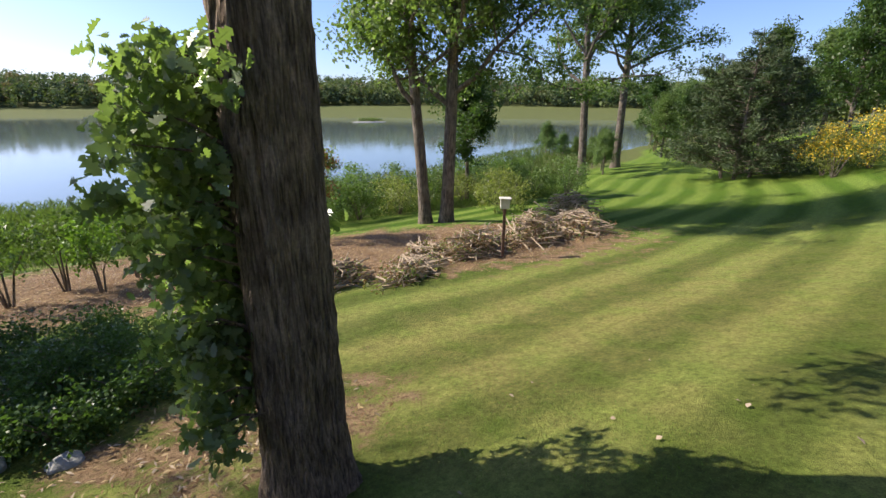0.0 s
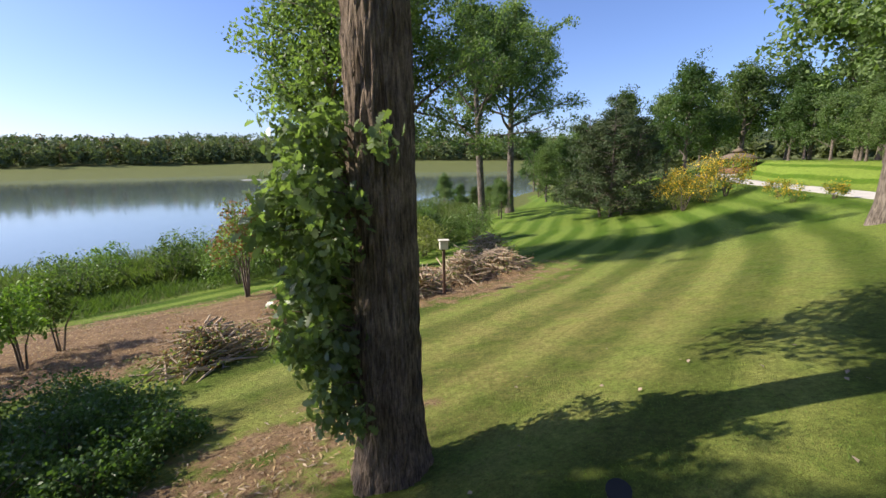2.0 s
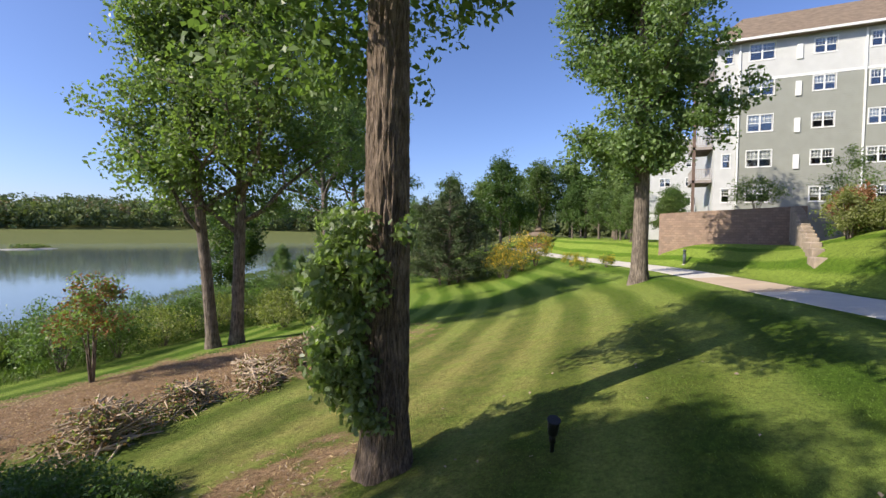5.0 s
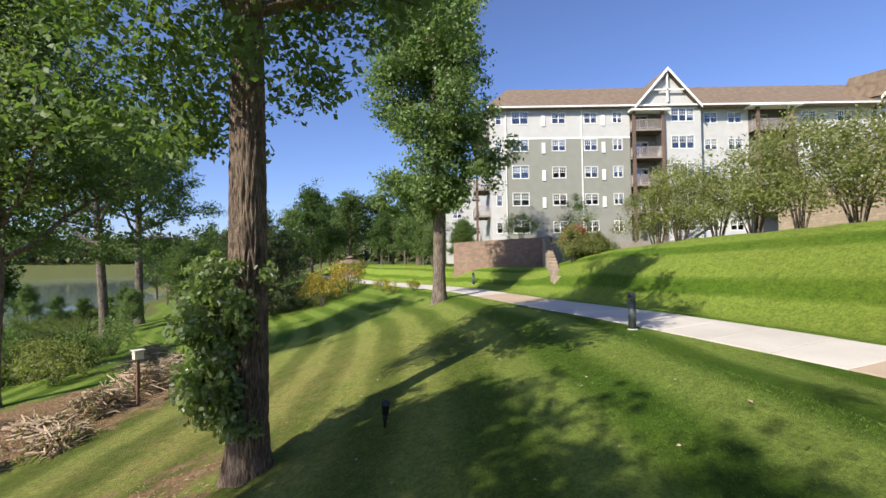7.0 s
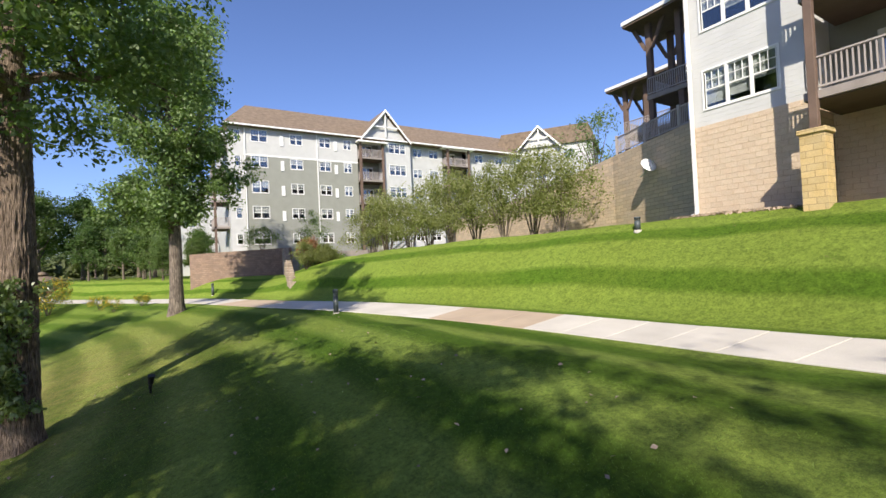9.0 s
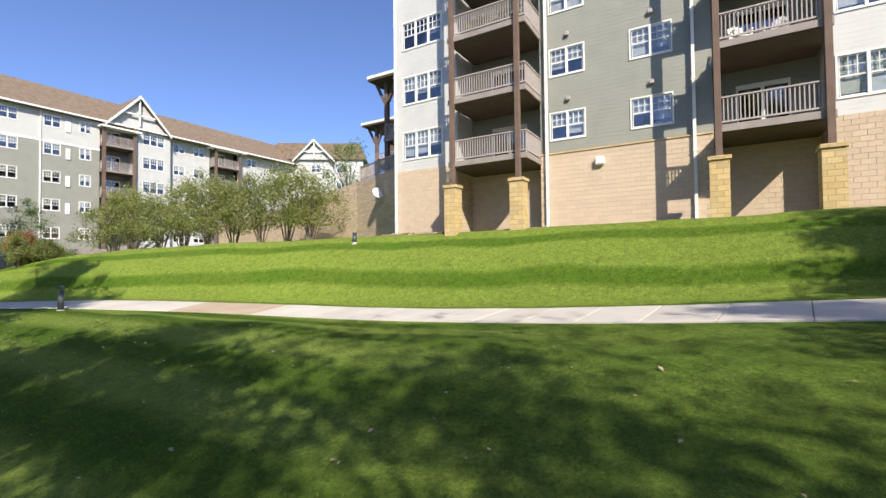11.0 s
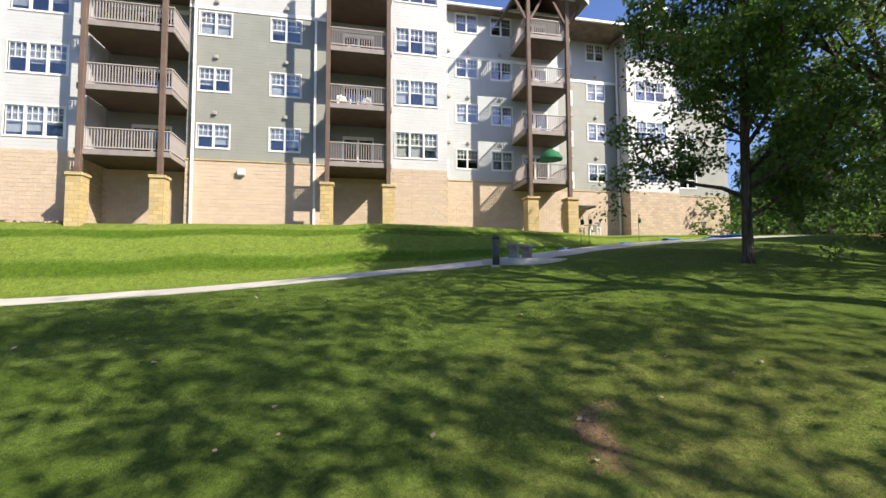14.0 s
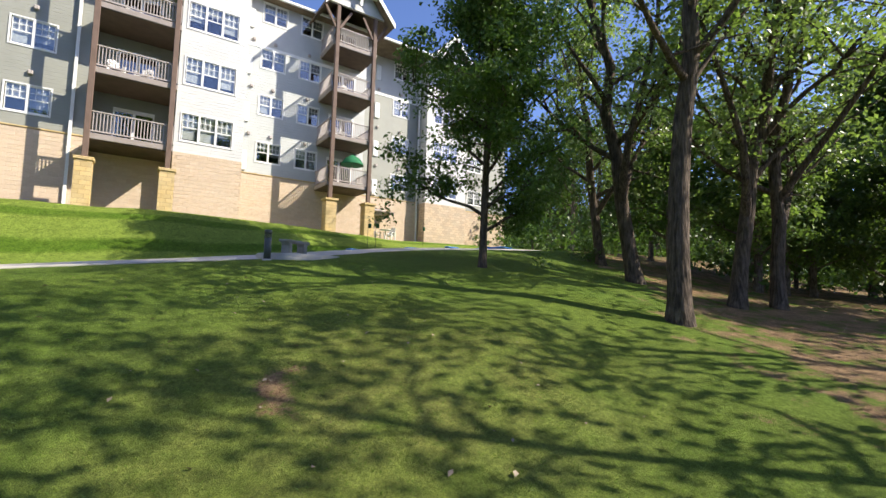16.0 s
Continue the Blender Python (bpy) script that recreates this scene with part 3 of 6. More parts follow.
BALUSTER.materials.append(RAIL)


def railing(parent, a, b, z, h=1.02, single=False):
    """A deck railing between two plan points, with top and bottom rails and square balusters."""
    a, b = Vector(a), Vector(b)
    d = b - a
    n = max(2, round(d.length / 0.125))
    bm = bmesh.new()
    turn = Matrix.Translation((a.x, a.y, z)) @ Matrix.Rotation(math.atan2(d.y, d.x), 4, "Z")
    box(bm, 0, -0.045, h - 0.05, d.length, 0.045, h)
    box(bm, 0, -0.03, 0.08, d.length, 0.03, 0.14)
    if not single:
        for i in range(n + 1):
            x = d.length * i / n
            box(bm, x - 0.018, -0.018, 0.14, x + 0.018, 0.018, h - 0.05)
    bmesh.ops.transform(bm, matrix=turn, verts=bm.verts[:])
    ob = part("railing", bm, RAIL, parent)
    if single:
        for i in range(n + 1):
            b_ = part("baluster", BALUSTER, None, ob)
            b_.location = a.lerp(b, i / n).to_3d() + Vector((0, 0, z + 0.14))
            b_.rotation_euler.z = math.atan2(d.y, d.x)
    return ob


def balcony(parent, x0, x1, y0, y1, z, sides="lfr"):
    """A deck slab with railings; y0 is its front."""
    slab = part("balcony", boxes((x0, y0, z - 0.26, x1, y1, z), bevel=0.01), DECK, parent)
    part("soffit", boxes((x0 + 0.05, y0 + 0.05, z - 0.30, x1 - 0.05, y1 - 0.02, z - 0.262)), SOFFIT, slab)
    near = parent.name == "apartment_building"
    if near:
        slab, deck = parent, slab
    if "f" in sides:
        railing(slab, (x0 + 0.05, y0 + 0.06), (x1 - 0.05, y0 + 0.06), z, single=near)
    if "l" in sides:
        railing(slab, (x0 + 0.06, y0 + 0.06), (x0 + 0.06, y1), z, single=near)
    if "r" in sides:
        railing(slab, (x1 - 0.06, y0 + 0.06), (x1 - 0.06, y1), z, single=near)
    return slab


def patio_door(parent, x, z, y, w=1.75, h=2.05):
    m = w / 2
    f = lattice((-0.08, 0, m - 0.06, m + 0.06, w, w + 0.08), (0, 0.12, h - 0.1, h + 0.08), lambda x, z: not (0 < x < w and 0.12 < z < h - 0.1) or abs(x - m) < 0.06, -0.03, 0.09)
    ob = part("patio_door", f, TRIM, parent)
    ob.location = (x, y, z)
    for i in range(2):
        p = part("pane", boxes((i * w / 2 + 0.05, 0.03, 0.1, (i + 1) * w / 2 - 0.05, 0.04, h - 0.08)), PANE, ob)
        p.visible_shadow = False


def downspout(parent, x, y, z0, z1):
    bm = bmesh.new()
    box(bm, x - 0.06, y - 0.11, z0 + 0.15, x + 0.06, y - 0.015, z1)
    box(bm, x - 0.06, y - 0.38, z0 + 0.05, x + 0.06, y - 0.02, z0 + 0.16)
    for k in range(1, 5):
        zz = z0 + (z1 - z0) * k / 5
        box(bm, x - 0.09, y - 0.12, zz, x + 0.09, y - 0.01, zz + 0.04)
    part("downspout", bm, TRIM, parent)


def gable(parent, x0, x1, y0, y1, z, peak, over=0.5, frame=True):
    """A gabled roof whose ridge runs back in y, with barge boards, a white gable wall and a timber truss."""
    m, s = (x0 + x1) / 2, (peak - z) / ((x1 - x0) / 2)
    zo = z - s * over
    roof = part("gable_roof", prism(bmesh.new(), ((x0 - over, zo), (m, peak), (x1 + over, zo), (x1 + over, zo + 0.2), (m, peak + 0.24), (x0 - over, zo + 0.2)), y0 - over, y1), ROOF, parent)
    part("barge_board", prism(bmesh.new(), ((x0 - over - 0.02, zo - 0.12), (m, peak - 0.12), (x1 + over + 0.02, zo - 0.12), (x1 + over + 0.02, zo + 0.22), (m, peak + 0.27), (x0 - over - 0.02, zo + 0.22)), y0 - over - 0.07, y0 - over - 0.005), TRIM, roof)
    part("gable_wall", prism(bmesh.new(), ((x0, z - 0.05), (x1, z - 0.05), (m, peak - 0.08)), y0 + 0.1, y0 + 0.28), WHITE, roof)
    if frame:
        tr = boxes((m - 0.09, y0 - 0.35, z + 0.1, m + 0.09, y0 - 0.2, peak - 0.2), (x0 + (m - x0) * 0.42, y0 - 0.35, z + (peak - z) * 0.38, x1 - (m - x0) * 0.42, y0 - 0.2, z + (peak - z) * 0.38 + 0.17))
        part("truss", tr, TRIM, roof)


STOREY = 3.05


def slot(x, w, h, z, rows):
    return [(x, x + w, z + r * STOREY, z + r * STOREY + h) for r in rows]


# ---- the apartment building above the lawn ----
B = thing("apartment_building", "four-storey grey and white apartment building on a tan block base", "building")
ROWS = range(4)
EAVE, TOPWHITE, BRICK = 18.15, 15.0, 6.8
Z1 = 7.5                                            # sill of the lowest row


def grey_wall(x0, x1, y, holes, low=GREY, base=True):
    if base:
        wall(B, x0, x1, 2.5, BRICK, y - 0.06, BLOCK, thick=0.3, name="block_base")
        part("base_cap", boxes((x0, y - 0.1, BRICK, x1, y + 0.1, BRICK + 0.07)), PIER, B)
    wall(B, x0, x1, BRICK + 0.075, TOPWHITE, y, low, holes)
    part("band_board", boxes((x0, y - 0.03, TOPWHITE + 0.003, x1, y + 0.15, TOPWHITE + 0.2)), TRIM, B)
    wall(B, x0, x1, TOPWHITE + 0.203, EAVE, y, WHITE, holes)


def white_bay(x0, x1, y, back, holes):
    wall(B, x0, x1, 2.5, BRICK - 0.05, y - 0.06, BLOCK, thick=0.3, name="block_base")
    wall(B, x0, x1, BRICK - 0.047, EAVE, y, WHITE, holes)
    for xa, xb in ((x0, x0 + 0.2), (x1 - 0.2, x1)):
        part("bay_side", boxes((xa, y + 0.222, BRICK - 0.05, xb, back, EAVE)), WHITE, B)
        part("block_base", boxes((xa, y + 0.242, 2.5, xb, back, BRICK - 0.053)), BLOCK, B)


def rows_of_windows(x, w, h, y, rows, units=2, z=Z1, parent=B, blind=0.62):
    for r in rows:
        window(parent, x, z + r * STOREY, y, w, h, units, blind)


white_bay(-12.1, -8.2, 23.1, 30.0, slot(-11.55, 2.45, 1.45, Z1 - 0.1, ROWS))
rows_of_windows(-11.55, 2.45, 1.45, 23.1, ROWS, 3, Z1 - 0.1)
grey_wall(-8.2, -4.1, 24.8, slot(-6.9, 1.75, 2.05, 6.9 - 0.25, ROWS))
for r in ROWS:
    patio_door(B, -6.9, 6.65 + r * STOREY, 24.8)
grey_wall(-4.1, 3.0, 24.0, slot(-3.58, 1.55, 1.24, Z1, ROWS) + slot(0.0, 1.55, 1.24, Z1, ROWS))
part("return_wall", boxes((-4.1, 24.25, BRICK, -3.9, 24.9, EAVE)), GREY, B)
rows_of_windows(-3.58, 1.55, 1.24, 24.0, ROWS)
rows_of_windows(0.0, 1.55, 1.24, 24.0, ROWS)
grey_wall(3.0, 6.45, 24.8, slot(3.9, 1.6, 2.05, 6.65, ROWS))
part("return_wall", boxes((2.8, 24.25, 2.8, 3.0, 24.9, EAVE)), GREY, B)
for r in ROWS:
    patio_door(B, 3.9, 6.65 + r * STOREY, 24.8, 1.6)
white_bay(6.45, 9.75, 23.7, 26.9, slot(6.75, 2.42, 1.45, Z1 - 0.1, ROWS))
rows_of_windows(6.75, 2.42, 1.45, 23.7, ROWS, 3, Z1 - 0.1)
grey_wall(9.75, 18.2, 26.6, slot(11.0, 1.45, 1.24, Z1 + 0.16, ROWS) + slot(13.42, 1.4, 1.24, Z1 + 0.16, ROWS) + slot(15.6, 1.7, 2.05, 6.65, ROWS), PALE)
rows_of_windows(11.0, 1.45, 1.24, 26.6, ROWS, 2, Z1 + 0.16)
rows_of_windows(13.42, 1.4, 1.24, 26.6, ROWS, 2, Z1 + 0.16)
for r in ROWS:
    patio_door(B, 15.6, 6.65 + r * STOREY, 26.6, 1.7)
grey_wall(18.2, 24.0, 28.4, slot(21.45, 1.4, 1.25, Z1 + 0.1, ROWS))
rows_of_windows(21.45, 1.4, 1.25, 28.4, ROWS, 2, Z1 + 0.1)
part("return_wall", boxes((18.0, 26.85, 2.8, 18.2, 28.4, EAVE)), PALE, B)
white_bay(24.0, 28.1, 27.3, 29.2, slot(24.7, 2.42, 1.45, Z1 - 0.1, ROWS))
rows_of_windows(24.7, 2.42, 1.45, 27.3, ROWS, 3, Z1 - 0.1)
grey_wall(28.1, 34.0, 28.9, slot(29.5, 1.5, 1.24, Z1, ROWS))
rows_of_windows(29.5, 1.5, 1.24, 28.9, ROWS)
# back and ends, and sheets whose near-black colour dims the rooms behind the glass
part("end_wall", boxes((33.8, 29.15, 2.8, 34.0, 40, EAVE)), WHITE, B)
part("end_wall", boxes((-12.1, 30.05, 2.8, -11.9, 40, EAVE)), WHITE, B)
part("rear_wall", boxes((-12.1, 40.02, 2.8, 34.0, 40.2, EAVE)), WHITE, B)
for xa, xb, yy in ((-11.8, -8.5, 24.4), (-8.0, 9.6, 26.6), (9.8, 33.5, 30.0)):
    part("dim_room_sheet", boxes((xa, yy, 3, xb, yy + 0.1, EAVE)), DARKROOM, B)
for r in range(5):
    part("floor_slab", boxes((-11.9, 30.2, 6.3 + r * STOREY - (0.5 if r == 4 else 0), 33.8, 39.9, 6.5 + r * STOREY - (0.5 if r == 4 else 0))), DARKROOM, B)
# vent hoods, meters and lamps on the walls
for x, y in ((-2.75, 24.0), (0.8, 24.0), (11.8, 26.6), (14.0, 26.6), (10.5, 26.6), (22.1, 28.4), (20.1, 28.4)):
    for r in ROWS:
        if r < 3:
            part("vent_hood", boxes((x - 0.1, y - 0.14, Z1 + 1.75 + r * STOREY, x + 0.1, y - 0.002, Z1 + 1.95 + r * STOREY), bevel=0.03), RAIL, B)
for x, y in ((10.25, 26.6), (20.0, 28.4)):
    for r in ROWS:
        part("wall_unit", boxes((x - 0.2, y - 0.12, 7.0 + r * STOREY, x + 0.2, y - 0.002, 8.2 + r * STOREY), bevel=0.02), TRIM, B)
part("flood_lamp", boxes((-1.55, 23.72, 6.05, -1.15, 23.935, 6.4), bevel=0.04), TRIM, B)
for x, y, z0 in ((-12.0, 23.0, 3.2), (-3.75, 23.9, 3.25), (2.35, 23.9, 3.25), (9.95, 26.5, 3.3), (18.8, 28.3, 3.4), (23.8, 28.3, 3.4)):
    downspout(B, x, y, z0, EAVE - 0.3)

# balcony stacks
for (x0, x1, y0, y1, cols) in ((-8.1, -4.05, 21.9, 24.75, (-7.8, -4.45)), (3.0, 6.4, 22.1, 24.75, (3.12, 6.22))):
    for r in ROWS:
        balcony(B, x0 + (0.05 if x0 < 0 else 0), x1, y0, y1, 6.62 + r * STOREY, "fr" if x0 < 0 else "f")
    for c in cols:
        post = part("post", boxes((c - 0.11, y0 - 0.13, 5.45, c + 0.11, y0 + 0.09, EAVE), bevel=0.012), WOOD, B)
        pier = part("pier", boxes((c - 0.31, y0 - 0.33, 2.2, c + 0.31, y0 + 0.29, 5.3)), PIER, B)
        part("cap", boxes((c - 0.37, y0 - 0.39, 5.303, c + 0.37, y0 + 0.35, 5.45), bevel=0.02), PIER, pier)
for r in ROWS:
    balcony(B, 14.75, 17.85, 24.1, 26.55, 6.6 + r * STOREY, "lfr")
for c in (15.0, 17.6):
    part("post", boxes((c - 0.12, 23.95, 5.45, c + 0.12, 24.19, 18.1), bevel=0.012), WOOD, B)
    pier = part("pier", boxes((c - 0.34, 23.7, 2.2, c + 0.34, 24.42, 5.3)), PIER, B)
    part("cap", boxes((c - 0.42, 23.62, 5.303, c + 0.42, 24.5, 5.45), bevel=0.02), PIER, pier)
    for s in (-1, 1):
        br = prism(bmesh.new(), ((c + s * 0.05, 16.6), (c + s * 0.2, 16.6), (c + s * 0.95, 17.9), (c + s * 0.78, 17.9)), 24.0, 24.14)
        part("bracket", br, WOOD, B)
gable(B, 14.4, 18.2, 23.8, 29.0, 18.2, 20.5)
gable(B, 23.7, 28.4, 26.9, 32.0, 18.2, 20.8, frame=False)
part("canopy", prism(bmesh.new(), ((18.4, 5.35), (20.3, 5.35), (20.2, 5.75), (18.5, 5.75)), 27.2, 28.3), RAIL, B)
# roof and gutters
for x0, x1, yf in ((-12.6, -4.0, 22.5), (-4.0, 10.1, 22.6), (10.1, 34.5, 26.0)):
    roof = bmesh.new()
    pts = ((yf, EAVE), (yf, EAVE + 0.2), (32.0, 21.6), (41.0, EAVE + 0.2), (41.0, EAVE))
    a = [roof.verts.new((x0, y, z)) for y, z in pts]
    b = [roof.verts.new((x1, y, z)) for y, z in pts]
    roof.faces.new(a[::-1])
    roof.faces.new(b)
    for i in range(5):
        roof.faces.new((a[i], a[(i + 1) % 5], b[(i + 1) % 5], b[i]))
    bmesh.ops.recalc_face_normals(roof, faces=roof.faces[:])
    slope = part("roof", roof, ROOF, B)
    part("gutter", boxes((x0, yf - 0.14, EAVE + 0.02, x1, yf - 0.003, EAVE + 0.2), bevel=0.02), TRIM, slope)

# ---- the second apartment building across the lawn ----
A = thing("apartment_building", "long five-storey grey and white apartment block with brown roof", "building", (-58.3, 1.8, 0.55), 90)
AR = range(5)
AZ, AE = 4.15, 17.95


def a_wall(x0, x1, y, holes, low):
    wall(A, x0, x1, 1.0, 14.6, y, low, holes)
    part("band_board", boxes((x0, y - 0.03, 14.603, x1, y + 0.15, 14.8)), TRIM, A)
    wall(A, x0, x1, 14.803, AE, y, WHITE, holes)


def a_windows(x, w, h, y, rows, units=2, dz=0.0):
    rows_of_windows(x, w, h, y, rows, units, AZ + dz, A, 0.35)


holes = slot(12.0, 1.8, 1.4, AZ, AR) + slot(16.5, 1.45, 1.2, AZ, AR) + slot(20.1, 1.4, 1.2, AZ, AR) + slot(23.3, 1.0, 1.2, AZ, AR)
a_wall(11.2, 25.2, 0, holes, GREY)
wall(A, 9.6, 11.2, 1.0, AE, 0.05, WHITE, slot(10.2, 0.6, 1.2, AZ, AR))
for x, ww, u, hh in ((12.0, 1.8, 2, 1.4), (16.5, 1.45, 2, 1.2), (20.1, 1.4, 2, 1.2), (23.3, 1.0, 2, 1.2)):
    a_windows(x, ww, hh, 0, AR, u)
a_windows(10.2, 0.6, 1.2, 0.05, AR, 1)
part("south_wall", boxes((9.6, 0.28, 1, 9.8, 16, AE)), WHITE, A)
wall(A, 25.2, 28.9, 1.0, AE, 1.6, GREY, slot(26.2, 1.7, 2.05, AZ - 0.85, range(1, 5)))
for r in range(1, 5):
    patio_door(A, 26.2, AZ - 0.85 + r * STOREY, 1.6, 1.7)
    balcony(A, 25.25, 28.85, -0.7, 1.58, AZ - 0.87 + r * STOREY, "lf")
for c in (25.4, 28.6):
    part("post", boxes((c - 0.15, -0.75, 1, c + 0.15, -0.45, AE)), WOOD, A)
wall(A, 28.9, 33.0, 1.0, AE, -0.3, WHITE, slot(29.7, 2.5, 1.4, AZ, AR))
a_windows(29.7, 2.5, 1.4, -0.3, AR, 3)
part("bay_side", boxes((28.9, -0.07, 1.0, 29.1, 1.9, AE)), WHITE, A)
wall(A, 33.0, 38.9, 1.0, AE, 0.6, WHITE, slot(33.9, 1.4, 1.2, AZ, AR) + slot(36.6, 1.5, 1.2, AZ, AR))
a_windows(33.9, 1.4, 1.2, 0.6, AR)
a_windows(36.6, 1.5, 1.2, 0.6, AR)
wall(A, 38.9, 43.4, 1.0, AE, 1.8, GREY, slot(40.2, 1.7, 2.05, AZ - 0.85, range(1, 5)))
for r in range(1, 5):
    patio_door(A, 40.2, AZ - 0.85 + r * STOREY, 1.8, 1.7)
    balcony(A, 39.0, 43.3, -0.4, 1.78, AZ - 0.87 + r * STOREY, "lf")
for c in (39.3, 43.1):
    part("post", boxes((c - 0.15, -0.5, 1, c + 0.15, -0.2, AE)), WOOD, A)
wall(A, 43.4, 66.0, 1.0, AE, 0.6, WHITE, [h for x in (45, 49, 53, 57, 61) for h in slot(x, 1.5, 1.2, AZ, AR)])
for x in (45, 49, 53, 57, 61):
    a_windows(x, 1.5, 1.2, 0.6, AR)
part("dim_room_sheet", boxes((10, 2.4, 1, 65.8, 2.5, AE)), DARKROOM, A)
part("rear_wall", boxes((9.6, 16.0, 1, 66.0, 16.2, AE)), WHITE, A)
part("north_wall", boxes((65.8, 0.9, 1, 66.0, 15.98, AE)), WHITE, A)
aroof = bmesh.new()
a = [aroof.verts.new((9.0, y, z)) for y, z in ((-0.6, AE), (-0.6, AE + 0.2), (7, 22.9), (17, AE + 0.2), (17, AE))]
b = [aroof.verts.new((66.5, y, z)) for y, z in ((-0.6, AE), (-0.6, AE + 0.2), (7, 22.9), (17, AE + 0.2), (17, AE))]
a[2].co.x, b[2].co.x = 12.5, 63
aroof.faces.new(a[::-1])
aroof.faces.new(b)
for i in range(5):
    aroof.faces.new((a[i], a[(i + 1) % 5], b[(i + 1) % 5], b[i]))
bmesh.ops.recalc_face_normals(aroof, faces=aroof.faces[:])
slope = part("roof", aroof, ROOF, A)
part("gutter", boxes((9.0, -0.75, AE + 0.02, 66.5, -0.603, AE + 0.2)), TRIM, slope)
gable(A, 25.9, 32.3, -0.5, 8, AE + 0.3, 21.9)
part("flat_canopy", boxes((38.3, -1.0, AE - 0.15, 44.0, 0.55, AE - 0.004)), TRIM, A)
part("flat_canopy", boxes((24.9, -1.2, AE - 0.6, 29.2, 0.2, AE - 0.4)), TRIM, A)
for x in (19.8, 11.3, 33.1):
    downspout(A, x, 0.0 if x < 30 else 0.6, 3.8, AE - 0.1)
for x in (15.5, 22.2):
    for r in range(1, 5):
        part("wall_unit", boxes((x - 0.2, -0.1, AZ - 0.3 + r * STOREY, x + 0.2, -0.003, AZ + 0.9 + r * STOREY)), TRIM, A)
# balconies on its south end
for r in range(1, 5):
    sb = balcony(A, 7.9, 9.55, 1.0, 5.0, AZ - 0.87 + r * STOREY, "lf")
part("post", boxes((7.95, 1.0, 1, 8.2, 1.25, AE - 0.6)), WOOD, A)
part("flat_canopy", boxes((7.4, 0.6, AE - 1.0, 9.58, 5.4, AE - 0.85)), TRIM, A)

# ---- a third white building with a gable, far between the two ----
C = thing("apartment_building", "white gabled apartment wing standing behind the shrubs", "building", (-56, 57, 4), 35)
wall(C, -6, 9, 2, 15.5, 0, WHITE, [h for x in (-4, 0.2, 4.5) for h in slot(x, 1.5, 1.3, 4.2, range(4))])
for x in (-4, 0.2, 4.5):
    rows_of_windows(x, 1.5, 1.3, 0, range(4), 2, 4.2, C, 0.4)
part("dim_room_sheet", boxes((-5.8, 1.2, 2, 8.8, 1.3, 15.4)), DARKROOM, C)
part("end_wall", boxes((-6, 0.24, 2, -5.8, 12, 15.5)), WHITE, C)
part("end_wall", boxes((8.8, 0.24, 2, 9, 12, 15.5)), WHITE, C)
gable(C, -2.2, 3.8, -0.6, 6, 15.5, 18.6)
part("roof", prism(bmesh.new(), ((-6.6, 15.51), (9.6, 15.51), (8.5, 18.3), (-5.5, 18.3)), -0.4, 12.4), ROOF, C)
for r in range(1, 4):
    balcony(C, -9.5, -6.05, 0.5, 3.0, 3.3 + r * STOREY, "lf")
part("post", boxes((-9.5, 0.5, 2, -9.25, 0.75, 15.2)), WOOD, C)
part("flat_canopy", boxes((-10.2, 0, 15.2, -6.05, 3.4, 15.4)), TRIM, C)

# ---- a gabled wing beyond the far apartments ----
D = thing("apartment_building", "pale gabled apartment wing beyond the long block", "building", (-92, 10.5, 0), 90)
wall(D, -4, 4, 0, 14.6, 0, WHITE, [h for x in (-2.6, 1.1) for h in slot(x, 1.5, 1.3, 3.4, range(4))])
for x in (-2.6, 1.1):
    rows_of_windows(x, 1.5, 1.3, 0, range(4), 2, 3.4, D, 0.4)
part("dim_room_sheet", boxes((-3.8, 1.0, 0, 3.8, 1.1, 14.5)), DARKROOM, D)
for x in (-4, 3.8):
    part("end_wall", boxes((x, 0.23, 0, x + 0.2, 10, 14.6)), WHITE, D)
gable(D, -4, 4, -0.2, 10, 14.7, 17.6)

# ---- retaining walls, steps ----
def wall_run(name, pts, material_, label, thick=0.4):
    """A wall along plan points with a given top and foot: rows of (x, y, foot, top)."""
    bm = bmesh.new()
    for (xa, ya, fa, ta), (xb, yb, fb, tb) in zip(pts, pts[1:]):
        d = Vector((xb - xa, yb - ya)).normalized()
        nx_, ny_ = -d.y * thick, d.x * thick
        v = [bm.verts.new(c) for c in ((xa, ya, fa), (xb, yb, fb), (xb + nx_, yb + ny_, fb), (xa + nx_, ya + ny_, fa), (xa, ya, ta), (xb, yb, tb), (xb + nx_, yb + ny_, tb), (xa + nx_, ya + ny_, ta))]
        for f in ((3, 2, 1, 0), (4, 5, 6, 7), (0, 1, 5, 4), (1, 2, 6, 5), (2, 3, 7, 6), (3, 0, 4, 7)):
            bm.faces.new([v[i] for i in f])
    bmesh.ops.recalc_face_normals(bm, faces=bm.faces[:])
    return whole(name, bm, material_, label, "retaining wall", kind="structure")


wall_run("wall_tan", ((-46, 34, 2, 6.4), (-30, 31.0, 2, 7.0), (-20.2, 28.9, 2, 7.9), (-12.15, 25.6, 2, 8.0)), BLOCK, "tall tan split-block retaining wall behind the small trees")
whole("terrace", boxes((-24, 30.6, 7.0, -12.15, 44, 7.9)), CONCRETE, "raised concrete terrace behind the retaining wall", "terrace", kind="structure")
wall_run("wall_brown", ((-55.0, 7.0, -2, 3.6), (-53.6, 10.5, -2, 3.75), (-51.4, 16.4, -2, 3.95)), BROWN_BLOCK, "brown block retaining wall below the far apartments")
